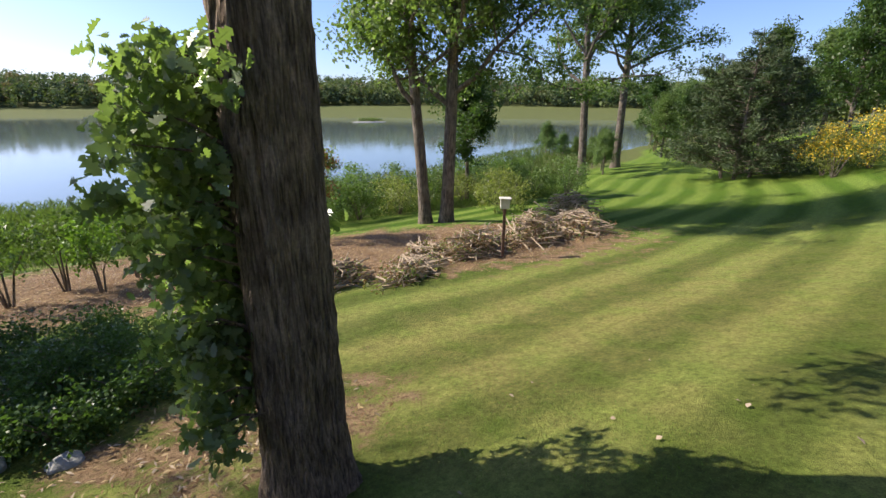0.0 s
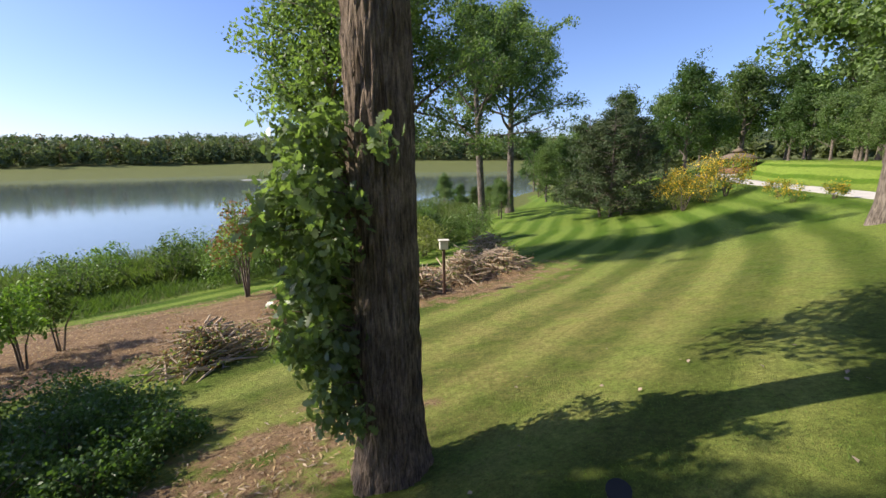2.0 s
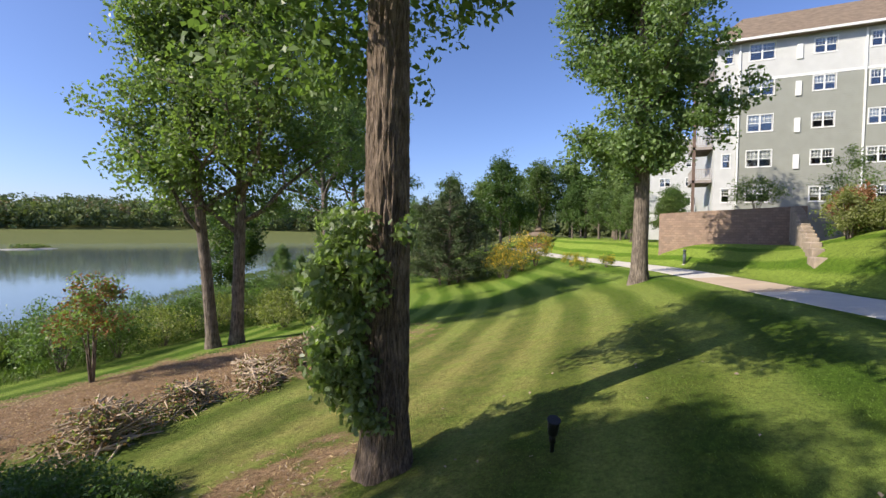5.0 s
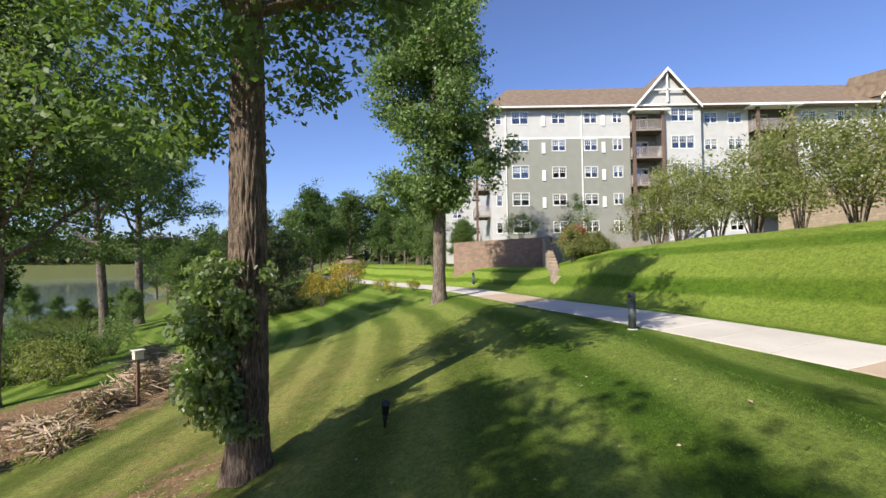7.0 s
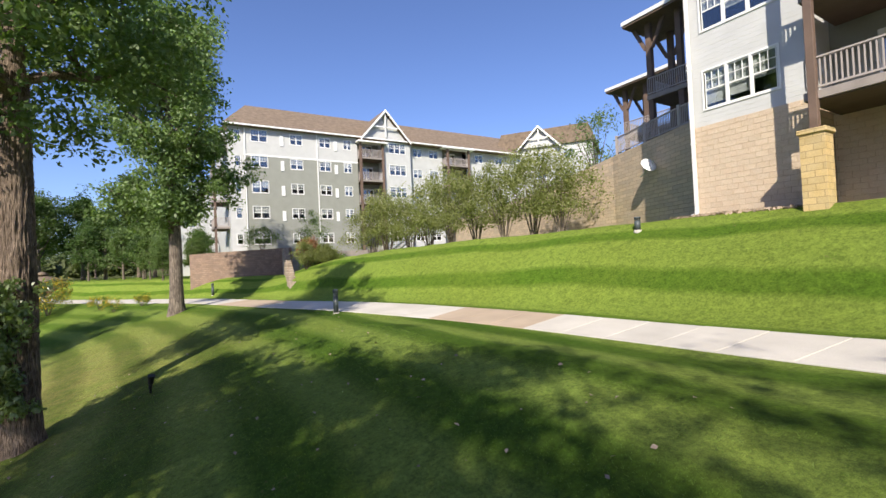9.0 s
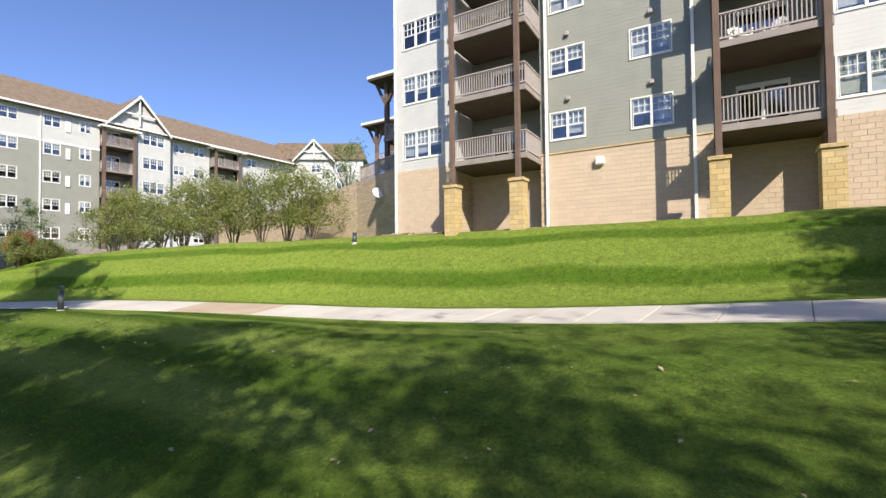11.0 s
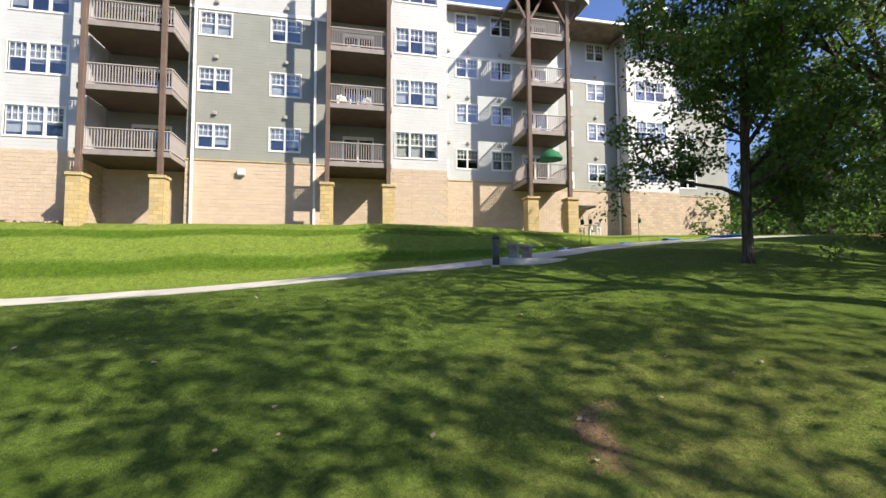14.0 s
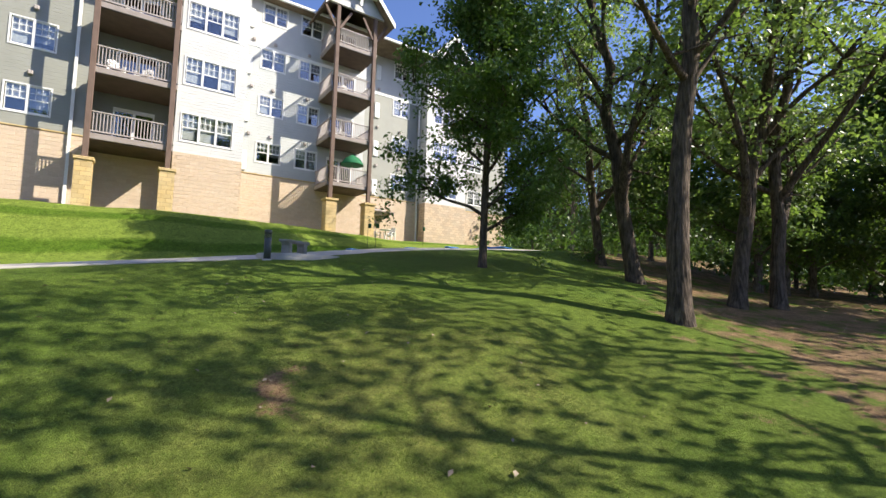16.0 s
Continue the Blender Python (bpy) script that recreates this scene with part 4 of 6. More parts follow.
whole("terrace_far", boxes((-57.9, 8.5, 0.5, -54.6, 70, 3.5)), DECK, "paved strip at the foot of the far apartments", "terrace", kind="structure")

TAN_STONE = material("tan_wall_stone", (0.33, 0.265, 0.205), 0.92, 0.25, 3, 25, 0.5, rand=0.12)
steps = thing("stone_steps", "stepped side wall of tan stone blocks rising from the path", "steps")
for k in range(14):
    x = -37.0 - k * 1.08
    z = gz(x, 13.2) + 0.2 + k * 0.2
    part("block", boxes((x - 1.05, 12.9 + 0.2 * k, z - 2.4, x, 13.4 + 0.2 * k, z), bevel=0.04), TAN_STONE, steps)

fence = thing("terrace_fence", "taupe railing along the top of the retaining wall", "fence")
railing(fence, (-19.9, 29.0), (-12.2, 25.9), 8.0, 1.05)
for k in range(4):
    x, y = -19.9 + 7.7 * k / 3, 29.0 - 3.1 * k / 3
    part("post", boxes((x - 0.07, y - 0.07, 7.9, x + 0.07, y + 0.07, 9.15)), RAIL, fence)

# timber balcony stack on the west end of the near building
def porch(x0, x1, y0, y1, top, floors):
    """A timber porch: posts with knees under a flat white-edged canopy, and decks between."""
    for z in floors:
        balcony(B, x0, x1, y0, y1, z, "lf")
    for x, y in ((x0 + 0.2, y0 + 0.2), (x0 + 0.2, y1 - 0.2), (x0 + 2.0, y0 + 0.2), (x1 - 0.4, y0 + 0.2)):
        part("post", boxes((x - 0.15, y - 0.15, 7.9, x + 0.15, y + 0.15, top)), WOOD, B)
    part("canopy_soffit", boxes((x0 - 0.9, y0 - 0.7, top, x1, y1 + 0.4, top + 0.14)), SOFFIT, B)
    part("flat_canopy", boxes((x0 - 0.95, y0 - 0.75, top + 0.143, x1, y1 + 0.45, top + 0.36)), TRIM, B)
    for y in (y0 + 0.1, y1 - 0.3):
        for s in (-1, 1):
            c = x0 + 0.2
            part("bracket", prism(bmesh.new(), ((c + s * 0.12, top - 1.5), (c + s * 0.3, top - 1.5), (c + s * 1.05, top - 0.01), (c + s * 0.8, top - 0.01)), y, y + 0.15), WOOD, B)


porch(-18.0, -12.12, 29.4, 32.0, 15.3, (11.05,))
porch(-24.4, -19.5, 36.0, 39.0, 14.6, (11.05,))
closed = thing("patio_umbrella", "closed cream umbrella on the terrace", "umbrella", (-19.0, 31.6, 7.9))
part("pole", lathe(bmesh.new(), ((0.03, 0), (0.03, 2.6)), 8), WOOD, closed)
part("canopy", lathe(bmesh.new(), ((0.34, 0.75), (0.3, 1.0), (0.2, 1.9), (0.1, 2.45), (0.02, 2.62)), 8), CURTAIN, closed)

metal_stair = thing("metal_stair", "grey steel outdoor stair with thin handrails", "stair", (-44.5, 24.5, 0), 35)
for k in range(9):
    part("tread", boxes((k * 0.28, 0, 3.0 + k * 0.17, k * 0.28 + 0.3, 1.3, 3.04 + k * 0.17)), GALV, metal_stair)
for y in (0, 1.3):
    part("stringer", prism(bmesh.new(), ((-0.1, 2.75), (0.15, 2.75), (2.7, 4.4), (2.7, 4.65)), y - 0.02, y + 0.02), GALV, metal_stair)
    vs, fs = [], []
    tube(vs, fs, [Vector((0, y, 2.8)), Vector((0, y, 4.0)), Vector((2.6, y, 5.55)), Vector((2.6, y, 4.4))], [0.025] * 4, 6)
    tube(vs, fs, [Vector((0, y, 3.5)), Vector((2.6, y, 5.05))], [0.018] * 2, 6)
    tube(vs, fs, [Vector((1.3, y, 3.6)), Vector((1.3, y, 4.77))], [0.02] * 2, 6)
    part("handrail", mesh_of("handrail", vs, fs), GALV, metal_stair)

# ---- plants ----
RNG = np.random.default_rng(7)


def unit(n):
    v = RNG.normal(size=(n, 3))
    return v / np.linalg.norm(v, axis=1, keepdims=True)


def leaf_cloud(centres, radii, per, size, flat=0.75, long=1.7, up=0.5, shell=0.5):
    """Diamond leaves strewn in clumps round the centres, each folded along its rib."""
    centres, radii = np.asarray(centres, float), np.asarray(radii, float)
    n = len(centres) * per
    c = np.repeat(centres, per, 0)
    r = np.repeat(radii, per)
    off = unit(n) * (RNG.random((n, 1)) ** shell) * r[:, None]
    off[:, 2] *= flat
    p = c + off
    nrm = unit(n) + np.array((0, 0, up)) + off / r[:, None] * 0.5
    nrm /= np.linalg.norm(nrm, axis=1, keepdims=True)
    u = np.cross(nrm, unit(n))
    u /= np.linalg.norm(u, axis=1, keepdims=True) + 1e-9
    v = np.cross(nrm, u)
    s = size * RNG.uniform(0.6, 1.35, (n, 1))
    fold = nrm * s * 0.12
    return np.stack([p - u * s * 0.5, p - v * s * 0.5 / long + fold, p + u * s * 0.5, p + v * s * 0.5 / long + fold], 1)


def limbs(height, r0, base, spread, count, rng, lean=(0, 0), wobble=0.25, profile=None, sub=5, up=0.55, forks=0):
    """Trunk and limbs as a mesh, and the places where leaves grow."""
    vs, fs, tips = [], [], []
    n = 9
    trunk = []
    for i in range(n):
        t = i / (n - 1)
        z = -0.4 + (height * 0.86 + 0.4) * t
        trunk.append(Vector((lean[0] * t + wobble * t * math.sin(3.1 * t + rng.uniform(0, 1)), lean[1] * t + wobble * t * math.cos(2.3 * t + rng.uniform(0, 1)), z)))
    flare = [r0 * (1.55 if i == 0 else 1.0) * (1 - 0.82 * (i / (n - 1)) ** 1.9) for i in range(n)]
    extra = [trunk[0], trunk[0].lerp(trunk[1], 0.45)]
    tube(vs, fs, [extra[0], extra[1]] + trunk[1:], [r0 * 1.6, r0 * 1.12] + flare[1:], 12)

    def along(z):
        for a, b in zip(trunk, trunk[1:]):
            if a.z <= z <= b.z:
                return a.lerp(b, (z - a.z) / (b.z - a.z))
        return trunk[-1].copy()

    for k in range(forks):
        q = along(height * rng.uniform(0.16, 0.3))
        a = 6.283 * k / forks + rng.uniform(0, 2)
        d = Vector((math.cos(a) * 0.75, math.sin(a) * 0.75, 0.8)).normalized()
        pts = [q]
        for s in range(7):
            d = (d + Vector((rng.uniform(-0.22, 0.22), rng.uniform(-0.22, 0.22), 0.16))).normalized()
            q = q + d * height * 0.085
            pts.append(q.copy())
        tube(vs, fs, pts, [r0 * 0.62 * (1 - 0.85 * i / 7) for i in range(8)], 8)
        for i in (3, 4, 5, 6, 7):
            for _ in range(3):
                e = Vector((rng.uniform(-1, 1), rng.uniform(-1, 1), rng.uniform(-0.3, 0.6))) * spread * 0.4
                tube(vs, fs, [pts[i], pts[i] + e * 0.5 + Vector((0, 0, 0.2)), pts[i] + e], [r0 * 0.16, r0 * 0.1, r0 * 0.04], 5)
                tips += [pts[i] + e * 0.6, pts[i] + e]
    for k in range(count):
        t = (k + rng.uniform(0, 0.8)) / count
        z = height * (base + (0.84 - base) * t)
        p = along(z)
        reach = spread * (profile(t) if profile else math.sin(math.pi * min(1, 0.25 + 0.75 * t)) ** 0.7 * (1 - 0.35 * t))
        a = k * 2.4 + rng.uniform(-0.5, 0.5)
        d = Vector((math.cos(a), math.sin(a), up + 0.9 * t))
        pts, q = [p], p.copy()
        segs = 5
        for s in range(segs):
            d = (d + Vector((rng.uniform(-0.4, 0.4), rng.uniform(-0.4, 0.4), rng.uniform(-0.18, 0.3)))).normalized()
            q = q + d * reach / segs
            pts.append(q.copy())
        r = r0 * 0.42 * (1 - 0.6 * t) + 0.02
        tube(vs, fs, pts, [r * (1 - 0.82 * i / segs) for i in range(segs + 1)], 6)
        tips += [pts[-1], pts[-2], pts[-3]]
        for j in range(sub):
            i = rng.randint(1, segs - 1)
            o = pts[i].lerp(pts[i + 1], rng.random())
            e = Vector((rng.uniform(-1, 1), rng.uniform(-1, 1), rng.uniform(-0.25, 0.8))).normalized() * reach * rng.uniform(0.25, 0.5)
            m = o + e * 0.5 + Vector((0, 0, rng.uniform(-0.1, 0.25)))
            tube(vs, fs, [o, m, o + e], [r * 0.4, r * 0.28, r * 0.1], 5)
            tips += [m, o + e]
    top = trunk[-1]
    tips += [top, top + Vector((0, 0, height * 0.08)), top + Vector((0.5, 0.3, height * 0.04))]
    return vs, fs, tips


def oak(label, at, height, r0, base, spread, count, seed, leaf=None, size=0.2, clump=0.9, per=55, lean=(0, 0), sub=5, profile=None, bark=None, up=0.55, group="", extra=None, wobble=0.25, forks=0):
    rng = random.Random(seed)
    tree = thing("oak_tree", label, "tree", at, 0, group)
    vs, fs, tips = limbs(height, r0, base, spread, count, rng, lean, wobble, profile=profile, sub=sub, up=up, forks=forks)
    part("trunk", mesh_of("trunk", vs, fs, smooth=True), bark or BARK_FAR, tree)
    c = np.array([tuple(t) for t in tips])
    c = np.concatenate([c, c + RNG.normal(size=c.shape) * clump * 0.7])
    if extra is not None:
        c = np.concatenate([c, extra])
    q = leaf_cloud(c, RNG.uniform(0.6, 1.25, len(c)) * clump, per, size)
    part("crown", quads_mesh("crown", q), leaf or OAK, tree)
    return tree


def bush(name, label, at, h, r, seed, leaf, size=0.09, clumps=26, per=60, stems=7, category="shrub", group="", flat=1.0, low=0.25, stem_mat=None, other=None, clump=None):
    rng = random.Random(seed)
    ob = thing(name, label, category, at, 0, group)
    vs, fs = [], []
    tips = []
    for k in range(stems):
        a = 2 * math.pi * k / stems + rng.uniform(-0.3, 0.3)
        e = Vector((math.cos(a) * r * rng.uniform(0.3, 0.8), math.sin(a) * r * rng.uniform(0.3, 0.8), h * rng.uniform(0.6, 0.95)))
        m = Vector((e.x * 0.35, e.y * 0.35, e.z * 0.5))
        tube(vs, fs, [Vector((math.cos(a) * 0.06, math.sin(a) * 0.06, -0.15)), m, e], [0.018 + h * 0.009, 0.012 + h * 0.006, 0.006], 5)
        part("stem", mesh_of("stem", vs, fs), stem_mat or BARK_FAR, ob)
        vs, fs = [], []
    for k in range(clumps):
        a, t = rng.uniform(0, 2 * math.pi), rng.random()
        z = h * (low + (1 - low) * t)
        rr = r * math.sqrt(max(0.05, 1 - ((t - 0.35) / 0.72) ** 2)) * math.sqrt(rng.random()) * rng.uniform(0.8, 1.12)
        tips.append((math.cos(a) * rr, math.sin(a) * rr, z * rng.uniform(0.9, 1.08)))
    k = clump or 0.3 * min(r, h) + 0.1
    part("foliage", quads_mesh("foliage", leaf_cloud(tips, [k * rng.uniform(0.6, 1.2) for _ in tips], per, size, flat)), leaf, ob)
    if other:
        t2 = [t for t in tips if t[2] > h * 0.45]
        part("blossom", quads_mesh("blossom", leaf_cloud(t2, [k * 0.9] * len(t2), int(per * 0.8), size * 0.9, flat)), other, ob, kind="stuff")
    return ob


# the near oak with a bunch of young leaves on its trunk
T0 = (-18.2, 1.85)
droop = np.stack([RNG.uniform(-5, 5, 420), RNG.uniform(-5, 5, 420), RNG.uniform(7.9, 14, 420)], 1)
reach_ = np.hypot(droop[:, 0], droop[:, 1])
droop = droop[(reach_ > 0.9) & (reach_ < np.minimum(4.8, 1.7 + 0.75 * (droop[:, 2] - 7.7)))][:190]
side = np.stack([RNG.uniform(radians(-165), radians(-70), 42), RNG.uniform(1.0, 4.2, 42), RNG.uniform(6.8, 9.8, 42)], 1)
droop = np.concatenate([droop, np.stack([side[:, 1] * np.cos(side[:, 0]), side[:, 1] * np.sin(side[:, 0]), side[:, 2]], 1)])
near = oak("tall oak with deeply furrowed brown bark", (*T0, gz(*T0) + 0.02), 21, 0.352, 0.42, 6.2, 15, 3, OAK, 0.19, 0.85, 75, lean=(0.0, 0.05), bark=BARK, sub=5, up=0.35, extra=droop, wobble=0.0)


def lobed_leaves(centres, radii, per, size):
    """Oak leaves with rounded lobes, drooping outwards."""
    t = np.linspace(0, 1, 9)
    half = np.array((0.03, 0.2, 0.1, 0.34, 0.14, 0.38, 0.17, 0.24, 0.02))
    outline = np.concatenate([np.stack([t, half], 1), np.stack([t[::-1], -half[::-1]], 1)])
    c = np.repeat(np.asarray(centres, float), per, 0)
    n = len(c)
    off = unit(n) * RNG.random((n, 1)) ** 0.6 * np.repeat(radii, per)[:, None]
    nrm = unit(n) + off / np.repeat(radii, per)[:, None] * 0.9 + np.array((0, 0, 0.5))
    nrm /= np.linalg.norm(nrm, axis=1, keepdims=True)
    u = np.cross(nrm, unit(n))
    u += np.array((0, 0, -0.35))
    u /= np.linalg.norm(u, axis=1, keepdims=True)
    v = np.cross(nrm, u)
    v /= np.linalg.norm(v, axis=1, keepdims=True)
    s = size * RNG.uniform(0.55, 1.25, (n, 1, 1))
    x, y = outline[:, 0][None, :, None], outline[:, 1][None, :, None]
    w = np.cross(u, v)
    return (c + off)[:, None] + (u[:, None] * x + v[:, None] * y * 1.0 + w[:, None] * (0.35 * np.abs(y) - 0.25 * x * x)) * s


rr = random.Random(5)
cent, rad = [], []
# furrowed bark: ridges that run up the trunk
rings, sides = 170, 110
bv, bf = [], []
for i in range(rings):
    z = -0.4 + 10.2 * i / (rings - 1)
    base_r = 0.365 * (1 - 0.82 * max(0, z / 18.06) ** 1.9) + 0.16 * math.exp(-max(0, z + 0.1) / 0.42)
    for k in range(sides):
        a = 2 * math.pi * k / sides
        p = Vector((math.cos(a) * 7.5, math.sin(a) * 7.5, z * 1.35))
        n1 = noise.noise(p + Vector((0, 0, 3.1)))
        n2 = noise.noise(Vector((p.x * 2.1, p.y * 2.1, z * 3.4)))
        r = base_r + 0.042 * (1 - abs(n1) * 2.6) + 0.014 * n2 + 0.05 * math.exp(-max(0, z) / 0.5) * math.sin(5 * a + 1)
        bv.append((r * math.cos(a), r * math.sin(a) + 0.05 * max(0, z) / 18, z))
for i in range(rings - 1):
    for k in range(sides):
        a, b = i * sides + k, i * sides + (k + 1) % sides
        bf.append((a, b, b + sides, a + sides))
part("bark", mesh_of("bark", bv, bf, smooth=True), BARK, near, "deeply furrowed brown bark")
vs, fs = [], []
for k in range(120):
    z = rr.uniform(1.3, 4.3)
    wide = 0.95 * math.sin(math.pi * min(1, max(0.05, (5.0 - z) / 4.2))) ** 0.6
    a = radians(-42) + rr.gauss(0, 0.6)
    rd = 0.36 + wide * rr.uniform(0.15, 1.0)
    e = Vector((math.cos(a) * rd, math.sin(a) * rd, z + rr.uniform(-0.2, 0.15)))
    s = Vector((math.cos(a) * 0.3, math.sin(a) * 0.3, z - 0.25 * rd))
    tube(vs, fs, [s, s.lerp(e, 0.5) + Vector((0, 0, 0.08)), e], [0.016, 0.011, 0.004], 5)
    cent.append(tuple(e))
    rad.append(rr.uniform(0.2, 0.34))
part("twig", mesh_of("twig", vs, fs), BARK, near, kind="stuff")
part("young_leaves", quads_mesh("young_leaves", lobed_leaves(cent, rad, 60, 0.125)), YOUNG, near, "glossy green lobed oak leaves in a bunch", kind="stuff")

# oaks by the shore
D1 = (-30.9, -16.6)
dbl = oak("oak with two stems on bare soil", (*D1, gz(*D1)), 24, 0.36, 0.26, 9.8, 21, 11, OAK_PALE, 0.21, 1.2, 110, lean=(-0.7, 0.5))
vs, fs, tips = limbs(22, 0.33, 0.30, 7.5, 14, random.Random(12), (1.0, -0.8))
off = Vector((1.0, -0.72, 0))
part("stem", mesh_of("stem", [v + off for v in vs], fs, smooth=True), BARK_FAR, dbl)
c = np.array([tuple(t + off) for t in tips])
part("crown", quads_mesh("crown", leaf_cloud(np.concatenate([c, c + RNG.normal(size=c.shape) * 0.8]), np.full(len(c) * 2, 1.15), 70, 0.27)), OAK_PALE, dbl)
oak("open-crowned oak near the shore", (-61.5, -34.2, gz(-61.5, -34.2)), 30, 0.5, 0.28, 12.0, 17, 21, OAK, 0.34, 1.25, 75, lean=(1.2, -0.6))
oak("tall oak with a light crown near the shore", (-70.2, -36.2, gz(-70.2, -36.2)), 32, 0.52, 0.36, 11.5, 16, 22, OAK_PALE, 0.34, 1.35, 80)
oak("slim tree among the brush", (-38.2, -25.4, gz(-38.2, -25.4)), 12, 0.16, 0.3, 3.0, 9, 23, OAK_DARK, 0.24, 0.8, 60)
# the tall narrow oak on the lawn
oak("tall narrow oak on the mown lawn", (-40.4, 5.6, gz(-40.4, 5.6)), 23.0, 0.44, 0.25, 5.0, 22, 31, OAK, 0.27, 1.1, 105, profile=lambda t: 0.45 + 0.75 * math.sin(math.pi * min(1, t * 0.95)) ** 0.9)

# shade trees on the slope behind the walk, and the wood's edge
SHADE = ((-6.3, -10.6, 11.5, 4.0, 41, 46, 0.35), (-2.9, -6.9, 21, 6.2, 42, 34, 0.46), (5.5, -6.2, 24, 7.0, 43, 38, 0.46), (12.5, -7.6, 25, 7.2, 44, 13, 0.3), (18.5, -7.0, 25, 7.2, 45, 10, 0.26), (24.0, -6.0, 20, 6.0, 46, 5, 0.2))
high = np.stack([RNG.uniform(-6, 6, 230), RNG.uniform(-6, 6, 230), RNG.uniform(17, 23.5, 230)], 1)
high = high[np.hypot(high[:, 0], high[:, 1]) < 6.2]
skirt = np.stack([RNG.normal(0, 0.9, 70), RNG.normal(0, 0.9, 70), RNG.uniform(2.0, 12.0, 70)], 1)
for x, y, h, s, seed, per, low in SHADE:
    oak("oak on the slope above the lake", (x, y, gz(x, y)), h, 0.21 if seed < 44 else 0.12, low, s, 15 if seed < 43 else 11, seed, OAK, 0.3, 0.95, per, wobble=1.1, extra=None if seed < 44 else skirt if seed == 46 else np.concatenate([skirt, high[:: seed - 43]]), group="oaks on the slope")
# backlight is put into the dark first leaf, sunlight into the brighter others
EDGE = ((16.4, 10.6, 14.0, 0.15, 4.3, 0.10, 51, OAK_DARK), (25.4, 11.7, 14, 0.24, 5.4, 0.24, 52, OAK), (22.3, 7.8, 17, 0.29, 6.5, 0.24, 53, YOUNG), (17.4, 3.5, 18, 0.28, 6.0, 0.30, 54, OAK_PALE), (23.2, 4.5, 17, 0.26, 6.0, 0.24, 55, YOUNG), (25.0, 3.8, 16, 0.24, 6.0, 0.22, 56, YOUNG))
for x, y, h, r0, s, b0, seed, leaf in EDGE:
    oak("oak at the edge of the wood, light and shade put into its colours", (x, y, gz(x, y)), h, r0, b0, s, 24 if seed == 51 else 13, seed, leaf, 0.16 if seed == 51 else 0.2, 0.7, 84 if seed == 51 else 20, sub=5, forks=0 if seed in (51, 54) else 2, wobble=0.2 if seed == 51 else 0.8, lean={53: (-2.4, 1.4), 55: (1.2, -1.0), 52: (-1.4, 1.0)}.get(seed, (0.2, 0.1)), bark=BARK_SHADED, group="oaks at the wood's edge")

# templates for the woods behind, copied with other sizes
TEMPLATES = [oak("broadleaf tree in the wood", (34 + 5 * k, -6 + 9 * k, gz(34 + 5 * k, -6 + 9 * k)), 15 + k, 0.28, 0.16, 5.8, 14, 60 + k, (OAK_DARK, OAK, WEED)[k], 0.34, 1.2, 40, sub=4, group="trees in the wood") for k in range(3)]
wr = random.Random(9)


def wood(rows):
    for x, y, s in rows:
        m = Matrix.Translation((x, y, gz(x, y) - 0.1)) @ Matrix.Rotation(wr.uniform(0, 6.28), 4, "Z") @ Matrix.Diagonal((s, s, s * wr.uniform(0.85, 1.15), 1))
        copy_thing(TEMPLATES[wr.randrange(3)], m)


wood([(wr.uniform(29, 48), wr.uniform(2, 18), wr.uniform(0.45, 0.8)) for _ in range(18)])
wood([(wr.uniform(48, 95), wr.uniform(-12, 34), wr.uniform(0.55, 0.9)) for _ in range(34)])
wood([(wr.uniform(38, 75), wr.uniform(20, 50), wr.uniform(0.5, 0.9)) for _ in range(12)])
wood([(-97 + wr.uniform(-6, 6), -6 + wr.uniform(-4, 4), 0.95), (-104, -14, 1.2), (-96, 3, 1.05), (-98, 12, 1.0), (-102, 6, 1.15), (-93, -19, 1.05), (-110, 0, 1.25), (-92, 20, 0.9), (-99, -24, 1.15), (-112, -9, 1.3), (-107, 14, 1.1), (-95, -30, 1.0), (-76, -30, 0.55), (-83, -38, 0.6), (-108, -30, 0.8), (-95, -46, 0.7), (-120, -18, 0.9), (-70, 4.5, 0.4), (-66, 8, 0.35), (-74, 3, 0.42), (-79, 2, 0.5), (-72, 9, 0.45), (-84, 2, 0.55), (-89, -1, 0.6), (-77, 9, 0.5), (-64, 4.5, 0.28), (-94, -6, 0.6)])
wood([(-130 + wr.uniform(-25, 15), wr.uniform(-70, 60), wr.uniform(0.7, 1.1)) for _ in range(26)])
wood([(-62 - 4 * k, -31 - 6 * k + wr.uniform(-3, 3), wr.uniform(0.3, 0.5)) for k in range(8)])


def far_woods(name, label, places, leaf, seed):
    """Far trees, each a heap of coarse leaf clumps, in one object."""
    cs, rs = [], []
    rng = random.Random(seed)
    for x, y, h in places:
        z = gz(x, y)
        for k in range(7):
            t = rng.random()
            w_ = h * 0.34 * math.sqrt(max(0.1, 1 - (2 * t - 0.9) ** 2))
            a = rng.uniform(0, 6.28)
            cs.append((x + math.cos(a) * w_ * rng.random(), y + math.sin(a) * w_ * rng.random(), z + h * (0.14 + 0.78 * t)))
            rs.append(h * rng.uniform(0.11, 0.2))
    whole(name, quads_mesh(name, leaf_cloud(cs, rs, 13, 2.3, 0.85, 1.3)), leaf, label, "woods", kind="stuff")


def ring(n, a0, a1, r0, r1, h0, h1, seed):
    rng = random.Random(seed)
    out = []
    for _ in range(n):
        a, r = radians(rng.uniform(a0, a1)), rng.uniform(r0, r1)
        x, y = -15 + r * math.cos(a), 5 + r * math.sin(a)
        if gz(x, y) > LAKE_Z + 0.4:
            out.append((x, y, rng.uniform(h0, h1)))
    return out


